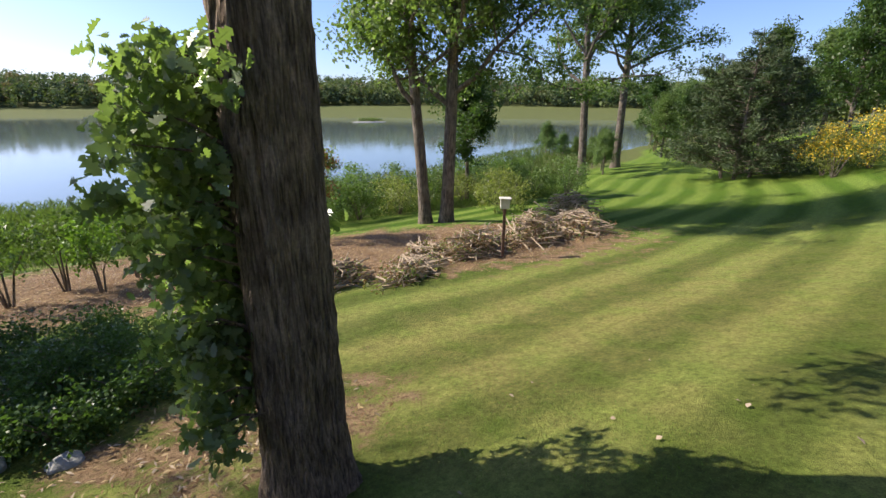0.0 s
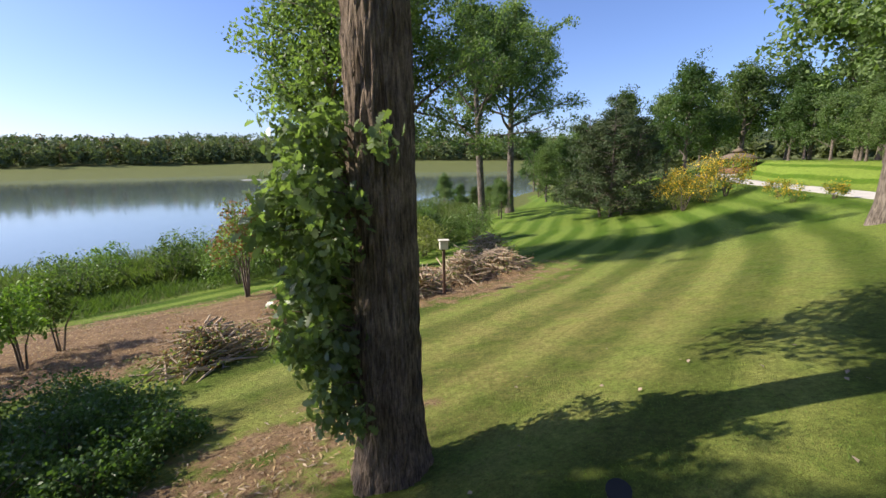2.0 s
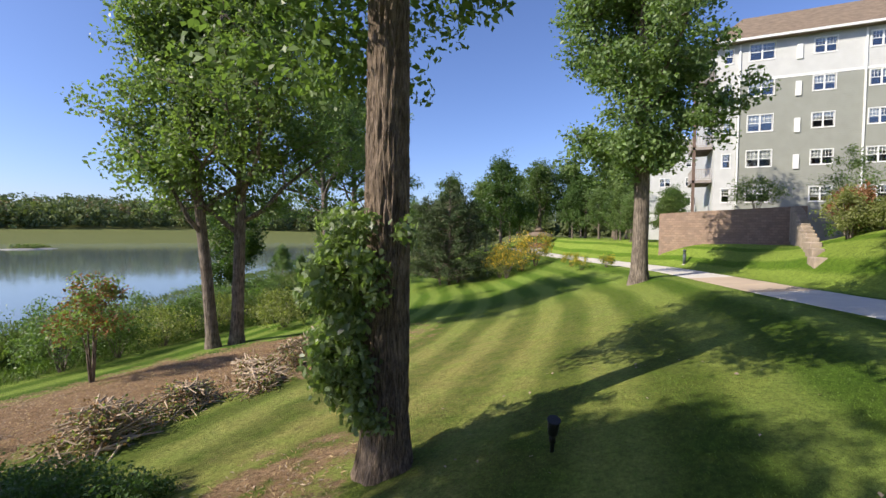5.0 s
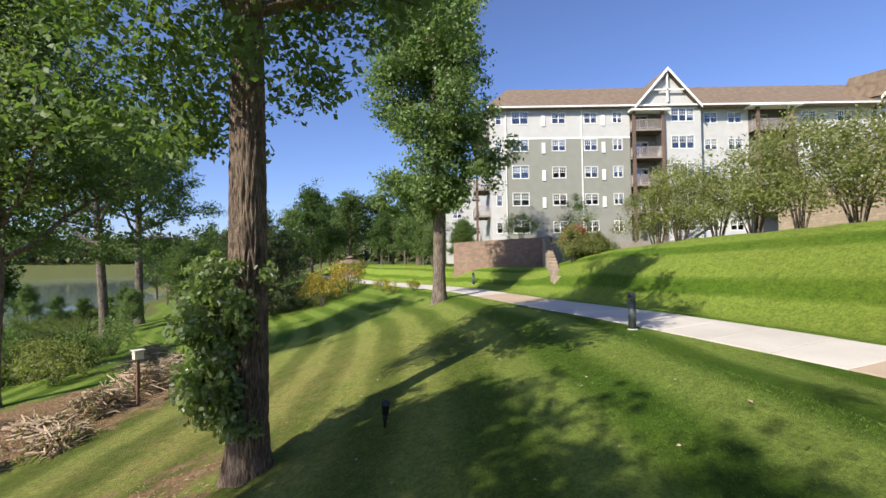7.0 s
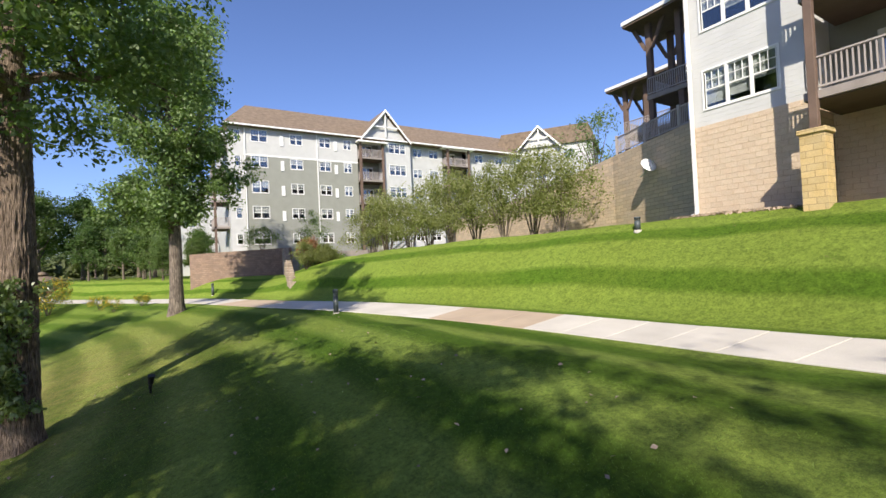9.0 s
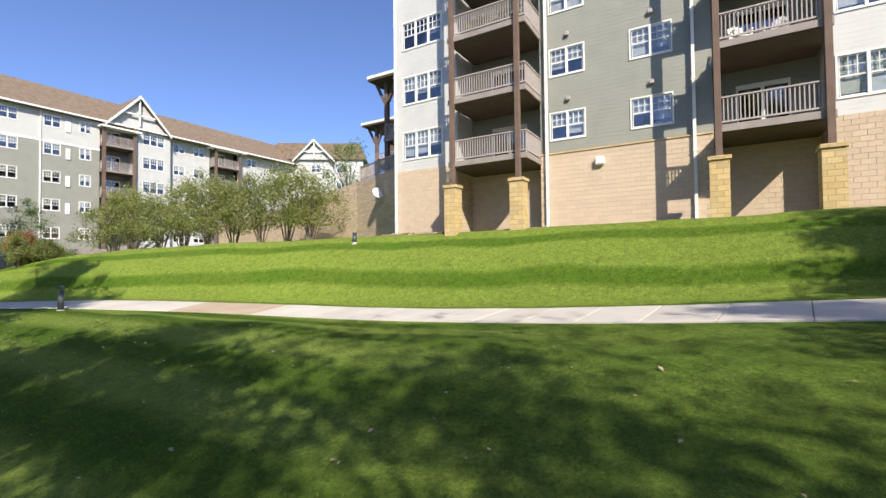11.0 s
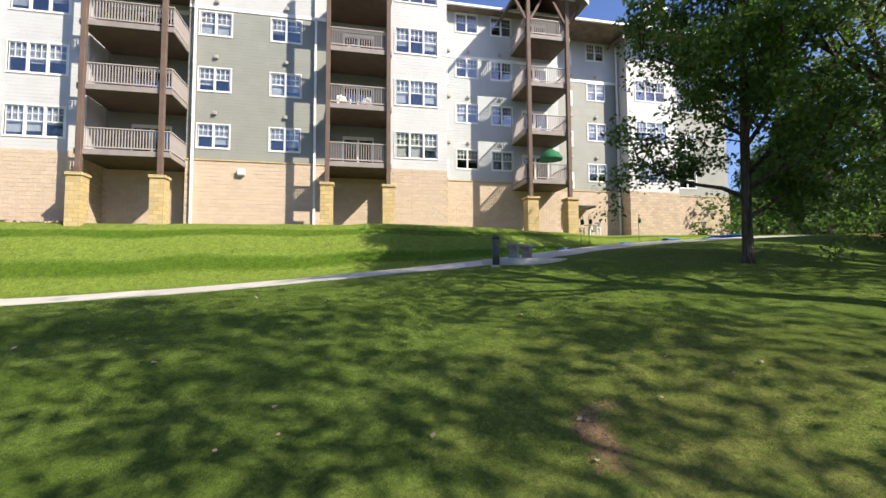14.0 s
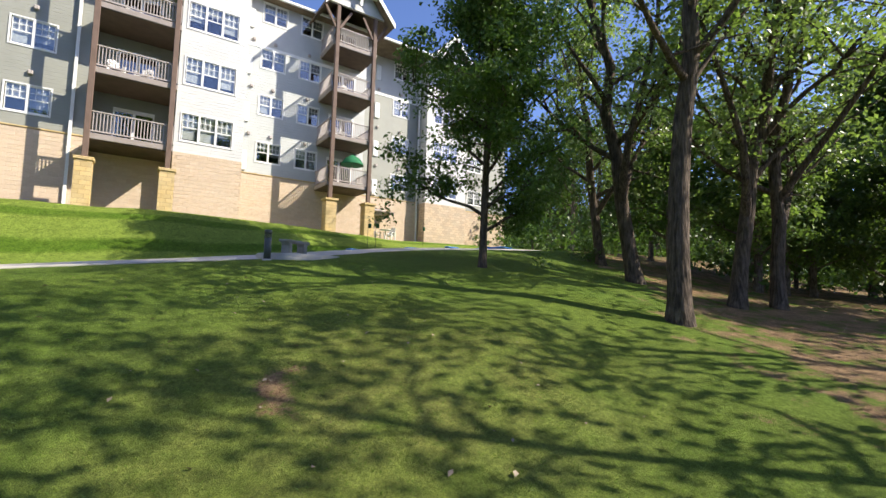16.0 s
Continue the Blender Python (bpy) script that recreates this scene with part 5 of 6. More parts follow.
ucs = [(wr.uniform(29, 90), wr.uniform(-12, 44)) for _ in range(520)]
# the darker leaf carries the gloom of the deep wood in its colour
whole("undergrowth", quads_mesh("undergrowth", leaf_cloud([(x, y, gz(x, y) + wr.uniform(0.2, 3.2)) for x, y in ucs], [wr.uniform(0.8, 1.8) for _ in ucs], 75, 0.34, 0.8)), OAK_DARK, "leafy undergrowth deep in the wood", "undergrowth", kind="stuff")
far_woods("far_woods", "dark wooded far shore of the lake", ring(1500, 196, 305, 490, 640, 13, 28, 1), WOODS, 2)
far_woods("far_woods_pale", "lighter green and olive trees on the far shore", ring(650, 196, 305, 488, 560, 10, 24, 21), WOODS_PALE, 22)
far_woods("far_woods_russet", "brownish trees on the far shore", ring(260, 196, 305, 500, 620, 16, 28, 23), WOODS_RUSSET, 24)
far_woods("far_hills_woods", "wooded hills on the skyline", ring(1300, 160, 290, 560, 900, 16, 26, 3), WOODS, 4)
far_woods("far_scrub", "pale green scrub along the lake's end", ring(420, 182, 245, 150, 300, 4, 8, 5), WOODS_PALE, 6)


far_woods("far_woods_east", "woods beyond the near trees", ring(420, -35, 70, 110, 190, 9, 15, 15), WOODS, 16)


# ---- the dark pine and the flowers ----
def pine(at, h, r, seed):
    rng = random.Random(seed)
    ob = thing("pine_tree", "dense dark green pine with a rounded top", "tree", at)
    vs, fs, cs, rs = [], [], [], []
    for k, (ox, oy, hh) in enumerate(((0, 0, 1.0), (1.9, 0.9, 0.88), (-2.0, -0.8, 0.9), (0.6, -1.9, 0.85), (-0.8, 1.9, 0.8))):
        tube(vs, fs, [Vector((ox * 0.5, oy * 0.5, -0.3)), Vector((ox, oy, h * 0.4)), Vector((ox * 1.3, oy * 1.3, h * hh))], [0.16, 0.11, 0.03], 7)
        for i in range(90):
            t = rng.random() ** 1.25
            a = rng.uniform(0, 6.28)
            reach = r * 0.74 * (1 - t) ** 0.65 * rng.uniform(0.6, 1.1) + 0.25
            z = h * hh * (0.05 + 0.93 * t)
            e = Vector((ox * (0.8 + 0.5 * t) + math.cos(a) * reach, oy * (0.8 + 0.5 * t) + math.sin(a) * reach, z + reach * 0.22))
            s = Vector((ox * (0.6 + 0.7 * t), oy * (0.6 + 0.7 * t), z - 0.1))
            tube(vs, fs, [s, s.lerp(e, 0.6) - Vector((0, 0, 0.08)), e], [0.035, 0.022, 0.006], 4)
            for q in (0.55, 0.8, 1.0):
                cs.append(tuple(s.lerp(e, q)))
                rs.append(rng.uniform(0.35, 0.65))
    part("trunk", mesh_of("trunk", vs, fs), BARK_FAR, ob)
    part("needles", quads_mesh("needles", leaf_cloud(cs, rs, 34, 0.36, 0.8, 5.0, 0.9)), NEEDLE, ob)


pine((-60.3, -15.4, gz(-60.3, -15.4)), 12.2, 7.4, 70)
for k, (x, y, h, r) in enumerate(((-58.0, -7.6, 3.2, 2.2), (-60.0, -6.4, 3.8, 2.4), (-62.0, -5.4, 3.4, 2.2), (-59.5, -8.8, 3.2, 2.2))):
    bush("flowering_bush", "tall clump of yellow and orange flowering herbs", (x, y, gz(x, y)), h, r, 80 + k, OLIVE, 0.17, 34, 46, group="flowering clumps", other=YELLOW)

# ---- shrubs on the banks ----
MULTI = ((-40.4, 21.2), (-38.2, 21.6), (-35.9, 22.6), (-33.2, 23.0), (-30.6, 23.4), (-28.2, 24.0), (-25.8, 24.6), (-23.6, 25.2), (-21.6, 25.6))
for k, (x, y) in enumerate(MULTI):
    bush("small_tree", "small many-stemmed tree with thin olive foliage", (x, y, gz(x, y)), 5.2 + 0.5 * math.sin(k * 2.1), 2.75, 90 + k, OLIVE, 0.14, 96, 74, 8, "tree", "small trees by the retaining wall", low=0.32, clump=0.72)
for k, (x, y, h, r, leaf) in enumerate(((-38.6, 14.6, 2.1, 0.9, OLIVE), (-40.0, 15.2, 2.3, 1.0, RUST), (-41.6, 15.5, 2.6, 1.2, OLIVE), (-39.3, 16.3, 1.5, 0.9, OLIVE), (-43.4, 16.6, 2.4, 1.3, LIME), (-41.4, 17.4, 1.6, 1.1, OLIVE), (-45.2, 17.6, 1.8, 1.2, LIME), (-43.6, 18.9, 1.4, 1.2, LIME), (-46.6, 19.6, 1.5, 1.3, RUST), (-38.0, 15.6, 1.0, 0.7, OLIVE))):
    bush("shrub", "loose yellow-green shrub on the planted bank", (x, y, gz(x, y)), h, r, 110 + k, leaf, 0.12, 40, 75, group="shrubs on the planted bank")
for k, (x, y, h, r) in enumerate(((-51.5, 3.0, 1.0, 0.9), (-52.8, 0.8, 1.1, 1.0), (-56, -0.5, 1.2, 1.1))):
    bush("shrub", "low shrub with yellow flowers by the brown wall", (x, y, gz(x, y)), h, r, 130 + k, LIME, 0.1, 20, 40, group="yellow shrubs", other=YELLOW)
for k, (x, y, h, r) in enumerate(((-54.8, 14.0, 2.7, 1.9), (-49.6, 18.3, 4.6, 1.9))):
    bush("small_tree", "small round-headed green tree on the far terrace", (x, y, 3.5 if k == 0 else gz(x, y)), h + (0 if k == 0 else 1.4), r, 145 + k, OAK, 0.13, 60, 60, 5, "tree", "small trees on the far terrace", low=0.45)
bush("shrub", "leafy green tree on the terrace", (-23.5, 31.5, 6.5), 5.2, 2.6, 140, OAK, 0.16, 46, 60)
for k, (x, y, h, r) in enumerate(((-16.2, -4.0, 0.8, 0.9), (-16.3, -2.4, 0.7, 0.75), (-15.2, -3.3, 0.85, 0.95), (-14.3, -2.1, 0.8, 0.9), (-14.4, -4.7, 0.9, 1.1), (-15.4, -1.5, 0.65, 0.75), (-13.0, -3.4, 0.9, 1.1), (-13.2, -5.6, 0.9, 1.2), (-15.6, -5.6, 0.8, 0.9))):
    bush("shrub", "low dark green evergreen shrub on the bank", (x, y, gz(x, y)), h, r, 150 + k, OAK_DARK, 0.075, 40, 80, group="dark shrubs on the bank", low=0.05)
bush("shrub", "dark clipped shrub at the wood's edge", (25.5, 12.6, gz(25.5, 12.6)), 1.0, 1.0, 170, OAK_DARK, 0.1, 24, 60, low=0.1)
bush("sapling", "young tree with rust-tinged leaves on cleared soil", (-22.9, -16.1, gz(-22.9, -16.1)), 4.8, 1.7, 179, OAK_PALE, 0.16, 52, 46, 4, "sapling", "saplings", low=0.42, other=RUST, clump=0.5)
SAPS = ((-13.6, -12.4, 2.6, 1.1, WEED, None), (-14.7, -11.4, 2.3, 0.9, LIME, None), (-15.6, -12.8, 2.4, 0.9, WEED, None), (-12.4, -11.4, 2.6, 1.2, OAK, None))
for k, (x, y, h, r, leaf, other) in enumerate(SAPS):
    bush("sapling", "young tree with thin stems on cleared soil", (x, y, gz(x, y)), h, r, 180 + k, leaf, 0.14, 26, 40, 4, "sapling", "saplings", low=0.5, other=other)
for k in range(26):
    x = -16 - 1.9 * k + wr.uniform(-1, 1)
    y = path_y(x) - 40 + wr.uniform(-5, 3) - max(0, k - 12) * 0.4
    bush("shrub", "wild green shrub above the shore", (x, y, gz(x, y)), wr.uniform(1.6, 3.4), wr.uniform(1.4, 2.4), 200 + k, (WEED, OAK, LIME)[k % 3], 0.16, 30, 46, group="wild shrubs")
for k, (x, y) in enumerate(((-27.5, -22.5), (-31, -23.5), (-24.5, -22.0), (-34, -24.5), (-39, -22), (-42, -24), (-45, -24.5), (-37.5, -25.5), (-47, -22.5), (-41.5, -28), (-36.5, -18.2))):
    bush("shrub", "wild green shrub on the bank", (x, y, gz(x, y)), 2.2 + 0.35 * (k % 3), 2.1, 240 + k, (WEED, OLIVE, OAK)[k % 3], 0.16, 40, 60, group="wild shrubs")


# ---- reeds and rough grass ----
def blades(n, place, height, width, lean=0.35):
    x, y = place(n)
    z = ground(x, y)
    h = height * RNG.uniform(0.55, 1.2, len(x))
    a = RNG.uniform(0, 6.28, len(x))
    lx, ly = RNG.normal(size=(2, len(x))) * lean * h
    wx, wy = np.cos(a) * width, np.sin(a) * width
    p = np.stack([x, y, z - 0.03], 1)
    return np.stack([p + np.stack([-wx, -wy, 0 * x], 1), p + np.stack([wx, wy, 0 * x], 1), p + np.stack([lx * 0.45 + wx * 0.7, ly * 0.45 + wy * 0.7, h * 0.6], 1), p + np.stack([lx, ly, h], 1)], 1)


def shore(n):
    x = RNG.uniform(-95, 12, n)
    d = RNG.uniform(-60, -38, n)
    return x, path_y(x) + d


whole("reeds", quads_mesh("reeds", blades(60000, shore, 1.4, 0.035)), REED, "tall green marsh grass along the shore", "reeds", kind="stuff")


def bank(n):
    x = RNG.uniform(-60, 0, n)
    y = path_y(x) + RNG.uniform(-42, -28, n)
    ok = wild_amount(x, y) + RNG.uniform(-0.4, 0.4, n) > 0.5
    return x[ok], y[ok]


whole("rough_grass", quads_mesh("rough_grass", blades(70000, bank, 0.5, 0.016)), WEED, "rough knee-high grass and herbs on the bank", "grass", kind="stuff")
islet = bmesh.new()
bmesh.ops.create_icosphere(islet, subdivisions=3, radius=1, matrix=Matrix.Translation((-112, -236, LAKE_Z)) @ Matrix.Diagonal((10, 6, 0.5, 1)))
whole("islet", islet, STONE, "low islet in the lake", "islet", kind="structure")
ic = [(-112 + 8 * math.cos(k) * (k % 5) / 5, -236 + 5 * math.sin(k) * (k % 5) / 5, LAKE_Z + 1.2) for k in range(30)]
whole("reeds", quads_mesh("reeds", leaf_cloud(ic, [1.3] * 30, 40, 0.9, 0.9, 3)), REED, "green reeds covering the islet", "reeds", kind="stuff")

# ---- things on the lawn ----
def bollard(at, h=1.0):
    ob = thing("bollard_light", "dark grey round bollard lamp beside the footpath", "bollard", at, 0, "bollard lamps")
    part("base", lathe(bmesh.new(), ((0.16, -0.12), (0.16, 0.0), (0.13, 0.03)), 14), CONCRETE, ob)
    part("shaft", lathe(bmesh.new(), ((0.115, 0.04), (0.115, h * 0.72)), 16), BOLLARD, ob)
    part("lens", lathe(bmesh.new(), ((0.085, h * 0.72), (0.085, h * 0.86)), 16), LENS, ob)
    for k in range(4):
        part("louvre", lathe(bmesh.new(), ((0.09, h * (0.735 + 0.033 * k)), (0.118, h * (0.728 + 0.033 * k)), (0.118, h * (0.738 + 0.033 * k)), (0.09, h * (0.748 + 0.033 * k))), 16), BOLLARD, ob)
    part("cap", lathe(bmesh.new(), ((0.12, h * 0.86), (0.125, h * 0.97), (0.10, h), (0.03, h * 1.01)), 16), BOLLARD, ob)
    return ob


for x, y, h in ((-22.7, 11.75, 1.12), (8.9, 12.7, 1.0), (-50.5, 8.7, 1.15), (-13.3, 21.0, 0.55)):
    bollard((x, y, gz(x, y)), h)

spot = thing("garden_spotlight", "small black spotlight on a stake in the lawn", "lamp", (-18.4, 4.65, gz(-18.4, 4.65)), 20)
part("stake", lathe(bmesh.new(), ((0.03, -0.1), (0.035, 0.14), (0.05, 0.15), (0.05, 0.28)), 10), BLACK, spot)
head = lathe(bmesh.new(), ((0.06, 0), (0.075, 0.04), (0.085, 0.2), (0.10, 0.27), (0.10, 0.29)), 14)
bmesh.ops.transform(head, matrix=Matrix.Translation((0.02, 0, 0.27)) @ Matrix.Rotation(0.35, 4, "Y"), verts=head.verts[:])
part("head", head, BLACK, spot)

bird = thing("nest_box", "white wooden nest box on a brown post", "nest box", (-27.7, -7.0, gz(-27.7, -7.0)), -35)
part("post", boxes((-0.055, -0.055, -0.3, 0.055, 0.055, 1.95), bevel=0.01), POST, bird)
bx = part("box", boxes((-0.17, -0.14, 1.953, 0.17, 0.14, 2.3), bevel=0.008), BIRDBOX, bird)
part("lid", boxes((-0.22, -0.22, 2.303, 0.22, 0.2, 2.34), bevel=0.006), BIRDBOX, bx)
hole = lathe(bmesh.new(), ((0.03, 0), (0.03, 0.008)), 12)
bmesh.ops.transform(hole, matrix=Matrix.Translation((0, -0.141, 2.18)) @ Matrix.Rotation(math.pi / 2, 4, "X"), verts=hole.verts[:])
part("entrance_hole", hole, BLACK, bx)

bench = thing("stone_bench", "pale grey stone bench on a pad by the path", "bench", (9.9, 13.1, gz(10.2, 13.6) + 0.092), 42)
part("seat", boxes((-0.68, -0.2, 0.38, 0.68, 0.2, 0.47), bevel=0.02), STONE, bench)
for x in (-0.48, 0.48):
    part("leg", prism(bmesh.new(), ((x - 0.12, 0), (x + 0.12, 0), (x + 0.08, 0.12), (x + 0.08, 0.27), (x + 0.13, 0.38), (x - 0.13, 0.38), (x - 0.08, 0.27), (x - 0.08, 0.12)), -0.15, 0.15), STONE, bench)


def hook(at):
    ob = thing("shepherd_hook", "thin black crook for hanging a feeder", "garden hook", at, 40, "garden hooks")
    vs, fs = [], []
    pts = [Vector((0, 0, -0.2)), Vector((0, 0, 1.5))] + [Vector((0.12 - 0.12 * math.cos(a), 0, 1.5 + 0.16 * math.sin(a))) for a in (0.5, 1.1, 1.7, 2.3, 2.9, 3.5)]
    tube(vs, fs, pts, [0.012] * len(pts), 6)
    part("rod", mesh_of("rod", vs, fs), BLACK, ob)
    part("feeder", lathe(bmesh.new(), ((0.02, 1.18), (0.08, 1.19), (0.08, 1.36), (0.1, 1.37), (0.01, 1.45)), 10, 0.22), GREEN, ob)


for x, y in ((15.1, 18.4), (19.8, 20.6), (15.7, 18.7)):
    hook((x, y, gz(x, y)))


def blue_mat(at, l, w, rz):
    bm = boxes((-l / 2, -w / 2, 0, l / 2, w / 2, 0.1), bevel=0.03)
    bmesh.ops.subdivide_edges(bm, edges=bm.edges[:], cuts=3)
    for v in bm.verts:
        v.co.z += 0.035 * math.sin(v.co.x * 5) * math.cos(v.co.y * 7) if v.co.z > 0.05 else 0
    whole("tarpaulin", bm, BLUE, "folded bright blue tarpaulin lying on the grass", "tarpaulin", at, rz, "blue tarpaulins")


for x, y, l, w_, rz in ((14.7, 18.6, 1.3, 0.45, 18), (19.4, 20.7, 1.6, 0.5, 15), (23.6, 22.8, 1.3, 0.4, 20), (29.0, 23.5, 3.4, 2.0, 25), (26.6, 22.6, 1.8, 0.8, 10)):
    blue_mat((x, y, gz(x, y) + 0.01), l, w_, rz)

# strip of gravel along the foot of the building
gxs = RNG.uniform(-12.5, 24, 9000)
gys = np.interp(gxs, (-12.5, -8.2, -8.1, 9.7, 9.9, 18.1, 18.3, 24), (22.9, 22.9, 23.8, 23.6, 26.4, 26.4, 28.2, 28.2)) - RNG.uniform(0.0, 1.0, 9000)
gravel = tagged(new("gravel_strip", quads_mesh("gravel_strip", leaf_cloud(np.stack([gxs, gys, ground(gxs, gys) + 0.03], 1), [0.02] * 9000, 1, 0.12, 1, 1.2))), "strip of tan gravel along the foot of the building", "gravel", kind="stuff")
gravel.data.materials.append(TAN_SLAB)

# ---- brush piles ----
def brush_pile(at, lx, ly, h, n, seed, rz, leaf=True, label="heap of cut branches with drying leaves", apart=False):
    rng = random.Random(seed)
    ob = thing("brush_pile", label, "brush pile", at, rz, "brush piles")
    vs, fs = [], []
    cs = []
    for k in range(n):
        px, py = rng.gauss(0, 0.34) * lx, rng.gauss(0, 0.34) * ly
        z = h * max(0.03, (1 - (px / lx) ** 2 - (py / ly) ** 2)) * rng.random()
        a = rng.gauss(0, 0.55) if rng.random() < 0.7 else rng.uniform(0, 3.14)
        l = rng.uniform(0.5, 1.7)
        d = Vector((math.cos(a), math.sin(a), rng.gauss(0.05, 0.2)))
        c = Vector((px, py, z + 0.06))
        b = c + d * l * 0.5 + Vector((rng.gauss(0, 0.1), rng.gauss(0, 0.1), 0))
        a_ = c - d * l * 0.5
        a_.z, b.z = max(a_.z, 0.02), max(b.z, 0.02)
        r = rng.uniform(0.012, 0.042)
        tube(vs, fs, [a_, c + Vector((0, 0, rng.gauss(0, 0.04))), b], [r, r * 0.85, r * 0.5], 5)
        if apart:
            part("branch", mesh_of("branch", vs, fs), STICK, ob)
            vs, fs = [], []
        if rng.random() < 0.6:
            cs.append((b.x, b.y, b.z + 0.05))
    if vs:
        part("branches", mesh_of("branches", vs, fs), STICK, ob, kind="stuff")
    if leaf:
        q = leaf_cloud(cs, [0.26] * len(cs), 9, 0.10)
        part("withered_leaves", quads_mesh("withered_leaves", q, (DRYLEAF, OLIVE, WEED), RNG.choice(3, len(q), p=(0.5, 0.3, 0.2))), None, ob, kind="stuff")


for k, (x, y, lx, ly, h, n, rz) in enumerate(((-18.5, -7.0, 1.5, 1.1, 0.95, 290, 25), (-21.2, -7.6, 1.5, 0.9, 0.7, 200, 30), (-23.6, -6.7, 1.7, 0.7, 0.45, 170, 35), (-27.3, -8.3, 2.2, 1.2, 0.9, 280, 20), (-31.0, -9.0, 2.4, 1.7, 1.3, 280, 35), (-33.6, -8.8, 2.2, 1.6, 1.1, 220, 60), (-37.0, -12.6, 2.6, 1.8, 1.4, 240, 10), (-25.4, -9.0, 1.6, 0.9, 0.5, 120, 60))):
    brush_pile((x, y, gz(x, y)), lx, ly, h, n, 300 + k, rz, apart=n < 300)

# bare stems of a dead shrub at the water's edge
dead = thing("dead_shrub", "leafless grey shrub at the water's edge", "shrub", (-25.5, -24.5, gz(-25.5, -24.5)))
vs, fs = [], []
dr = random.Random(31)
for k in range(22):
    a = dr.uniform(0, 6.28)
    p = Vector((0.2 * math.cos(a), 0.2 * math.sin(a), -0.1))
    e = Vector((math.cos(a) * dr.uniform(0.5, 2.0), math.sin(a) * dr.uniform(0.5, 2.0), dr.uniform(1.5, 3.6)))
    m = p.lerp(e, 0.5) + Vector((0, 0, 0.3))
    tube(vs, fs, [p, m, e], [0.03, 0.02, 0.006], 5)
    for j in range(3):
        q = m.lerp(e, dr.random())
        tube(vs, fs, [q, q + Vector((dr.uniform(-0.5, 0.5), dr.uniform(-0.5, 0.5), dr.uniform(0.1, 0.6)))], [0.012, 0.004], 4)
part("stems", mesh_of("stems", vs, fs), BARK_FAR, dead, kind="stuff")

# boulders under the dark shrubs
for k, (x, y, s) in enumerate(((-14.6, -1.2, 0.3), (-13.9, -1.0, 0.34), (-15.1, -2.4, 0.26), (-14.2, -3.0, 0.28), (-13.5, -2.0, 0.3), (-15.6, -0.8, 0.22))):
    bm = bmesh.new()
    bmesh.ops.create_icosphere(bm, subdivisions=3, radius=1)
    for v in bm.verts:
        v.co *= 1 + 0.3 * noise.noise(v.co * 1.3 + Vector((k * 7, 0, 0)))
        v.co = Vector((v.co.x * s, v.co.y * s * 0.8, v.co.z * s * 0.55))
    whole("boulder", bm, STONE, "rounded blue-grey boulder under dark shrubs", "boulder", (x, y, gz(x, y) + 0.05 * s), k * 40, "boulders on the bank")

# ---- the gazebo and the shelter ----
gzb = thing("gazebo", "small round brown gazebo with a two-tiered roof", "gazebo", (-86.5, -10.3, gz(-86.5, -10.3)))
gzb.scale = (0.95, 0.95, 0.87)
RED = material("red_brown_boards", (0.24, 0.11, 0.075), 0.8, 0.2, 3, 30, 0.2)
part("floor", lathe(bmesh.new(), ((2.4, -0.3), (2.4, 0.2)), 8), CONCRETE, gzb)
for k in range(8):
    a = 2 * math.pi * k / 8
    part("post", boxes((2.2 * math.cos(a) - 0.08, 2.2 * math.sin(a) - 0.08, 0.2, 2.2 * math.cos(a) + 0.08, 2.2 * math.sin(a) + 0.08, 2.5)), RED, gzb)
    pn = boxes((-0.8, -0.04, 0.2, 0.8, 0.04, 1.15))
    am = a + math.pi / 8
    bmesh.ops.transform(pn, matrix=Matrix.Translation((2.05 * math.cos(am), 2.05 * math.sin(am), 0)) @ Matrix.Rotation(am + math.pi / 2, 4, "Z"), verts=pn.verts[:])
    part("panel", pn, RED, gzb)
part("roof", lathe(bmesh.new(), ((2.85, 2.45), (2.85, 2.55), (1.0, 3.3), (0.9, 3.3)), 8), ROOF, gzb)
part("lantern_roof", lathe(bmesh.new(), ((0.8, 3.3), (0.8, 3.55), (1.1, 3.56), (0.05, 4.1)), 8), ROOF, gzb)

hut = thing("shelter", "small open wooden shelter with a tan gabled roof", "shelter", (-99, -48, gz(-99, -48)), 30)
hut.scale = (1.3, 1.3, 1.1)
part("roof", prism(bmesh.new(), ((-2.2, 2.2), (0, 3.2), (2.2, 2.2), (2.2, 2.32), (0, 3.34), (-2.2, 2.32)), -1.8, 1.8), ROOF, hut)
for x in (-1.8, 1.8):
    for y in (-1.4, 1.4):
        part("post", boxes((x - 0.09, y - 0.09, -0.2, x + 0.09, y + 0.09, 2.36)), WOOD, hut)
part("back_panel", boxes((-1.7, 1.34, 0.3, 1.7, 1.4, 2.2)), WOOD, hut)

# ---- on the walls and balconies ----
dish = thing("satellite_dish", "pale grey satellite dish on the retaining wall", "satellite dish", (-17.0, 27.05, 6.1), 68)
dm = lathe(bmesh.new(), ((0.05, 0), (0.25, 0.025), (0.42, 0.09), (0.42, 0.1), (0.25, 0.04), (0.02, 0.015)), 20)
bmesh.ops.transform(dm, matrix=Matrix.Translation((0, -0.5, 0.35)) @ Matrix.Rotation(radians(60), 4, "X"), verts=dm.verts[:])
part("reflector", dm, TRIM, dish)
vs, fs = [], []
tube(vs, fs, [Vector((0, 0.2, -0.1)), Vector((0, -0.2, 0.0)), Vector((0, -0.48, 0.33))], [0.03] * 3, 8)
part("arm", mesh_of("arm", vs, fs), GALV, dish)
vs, fs = [], []
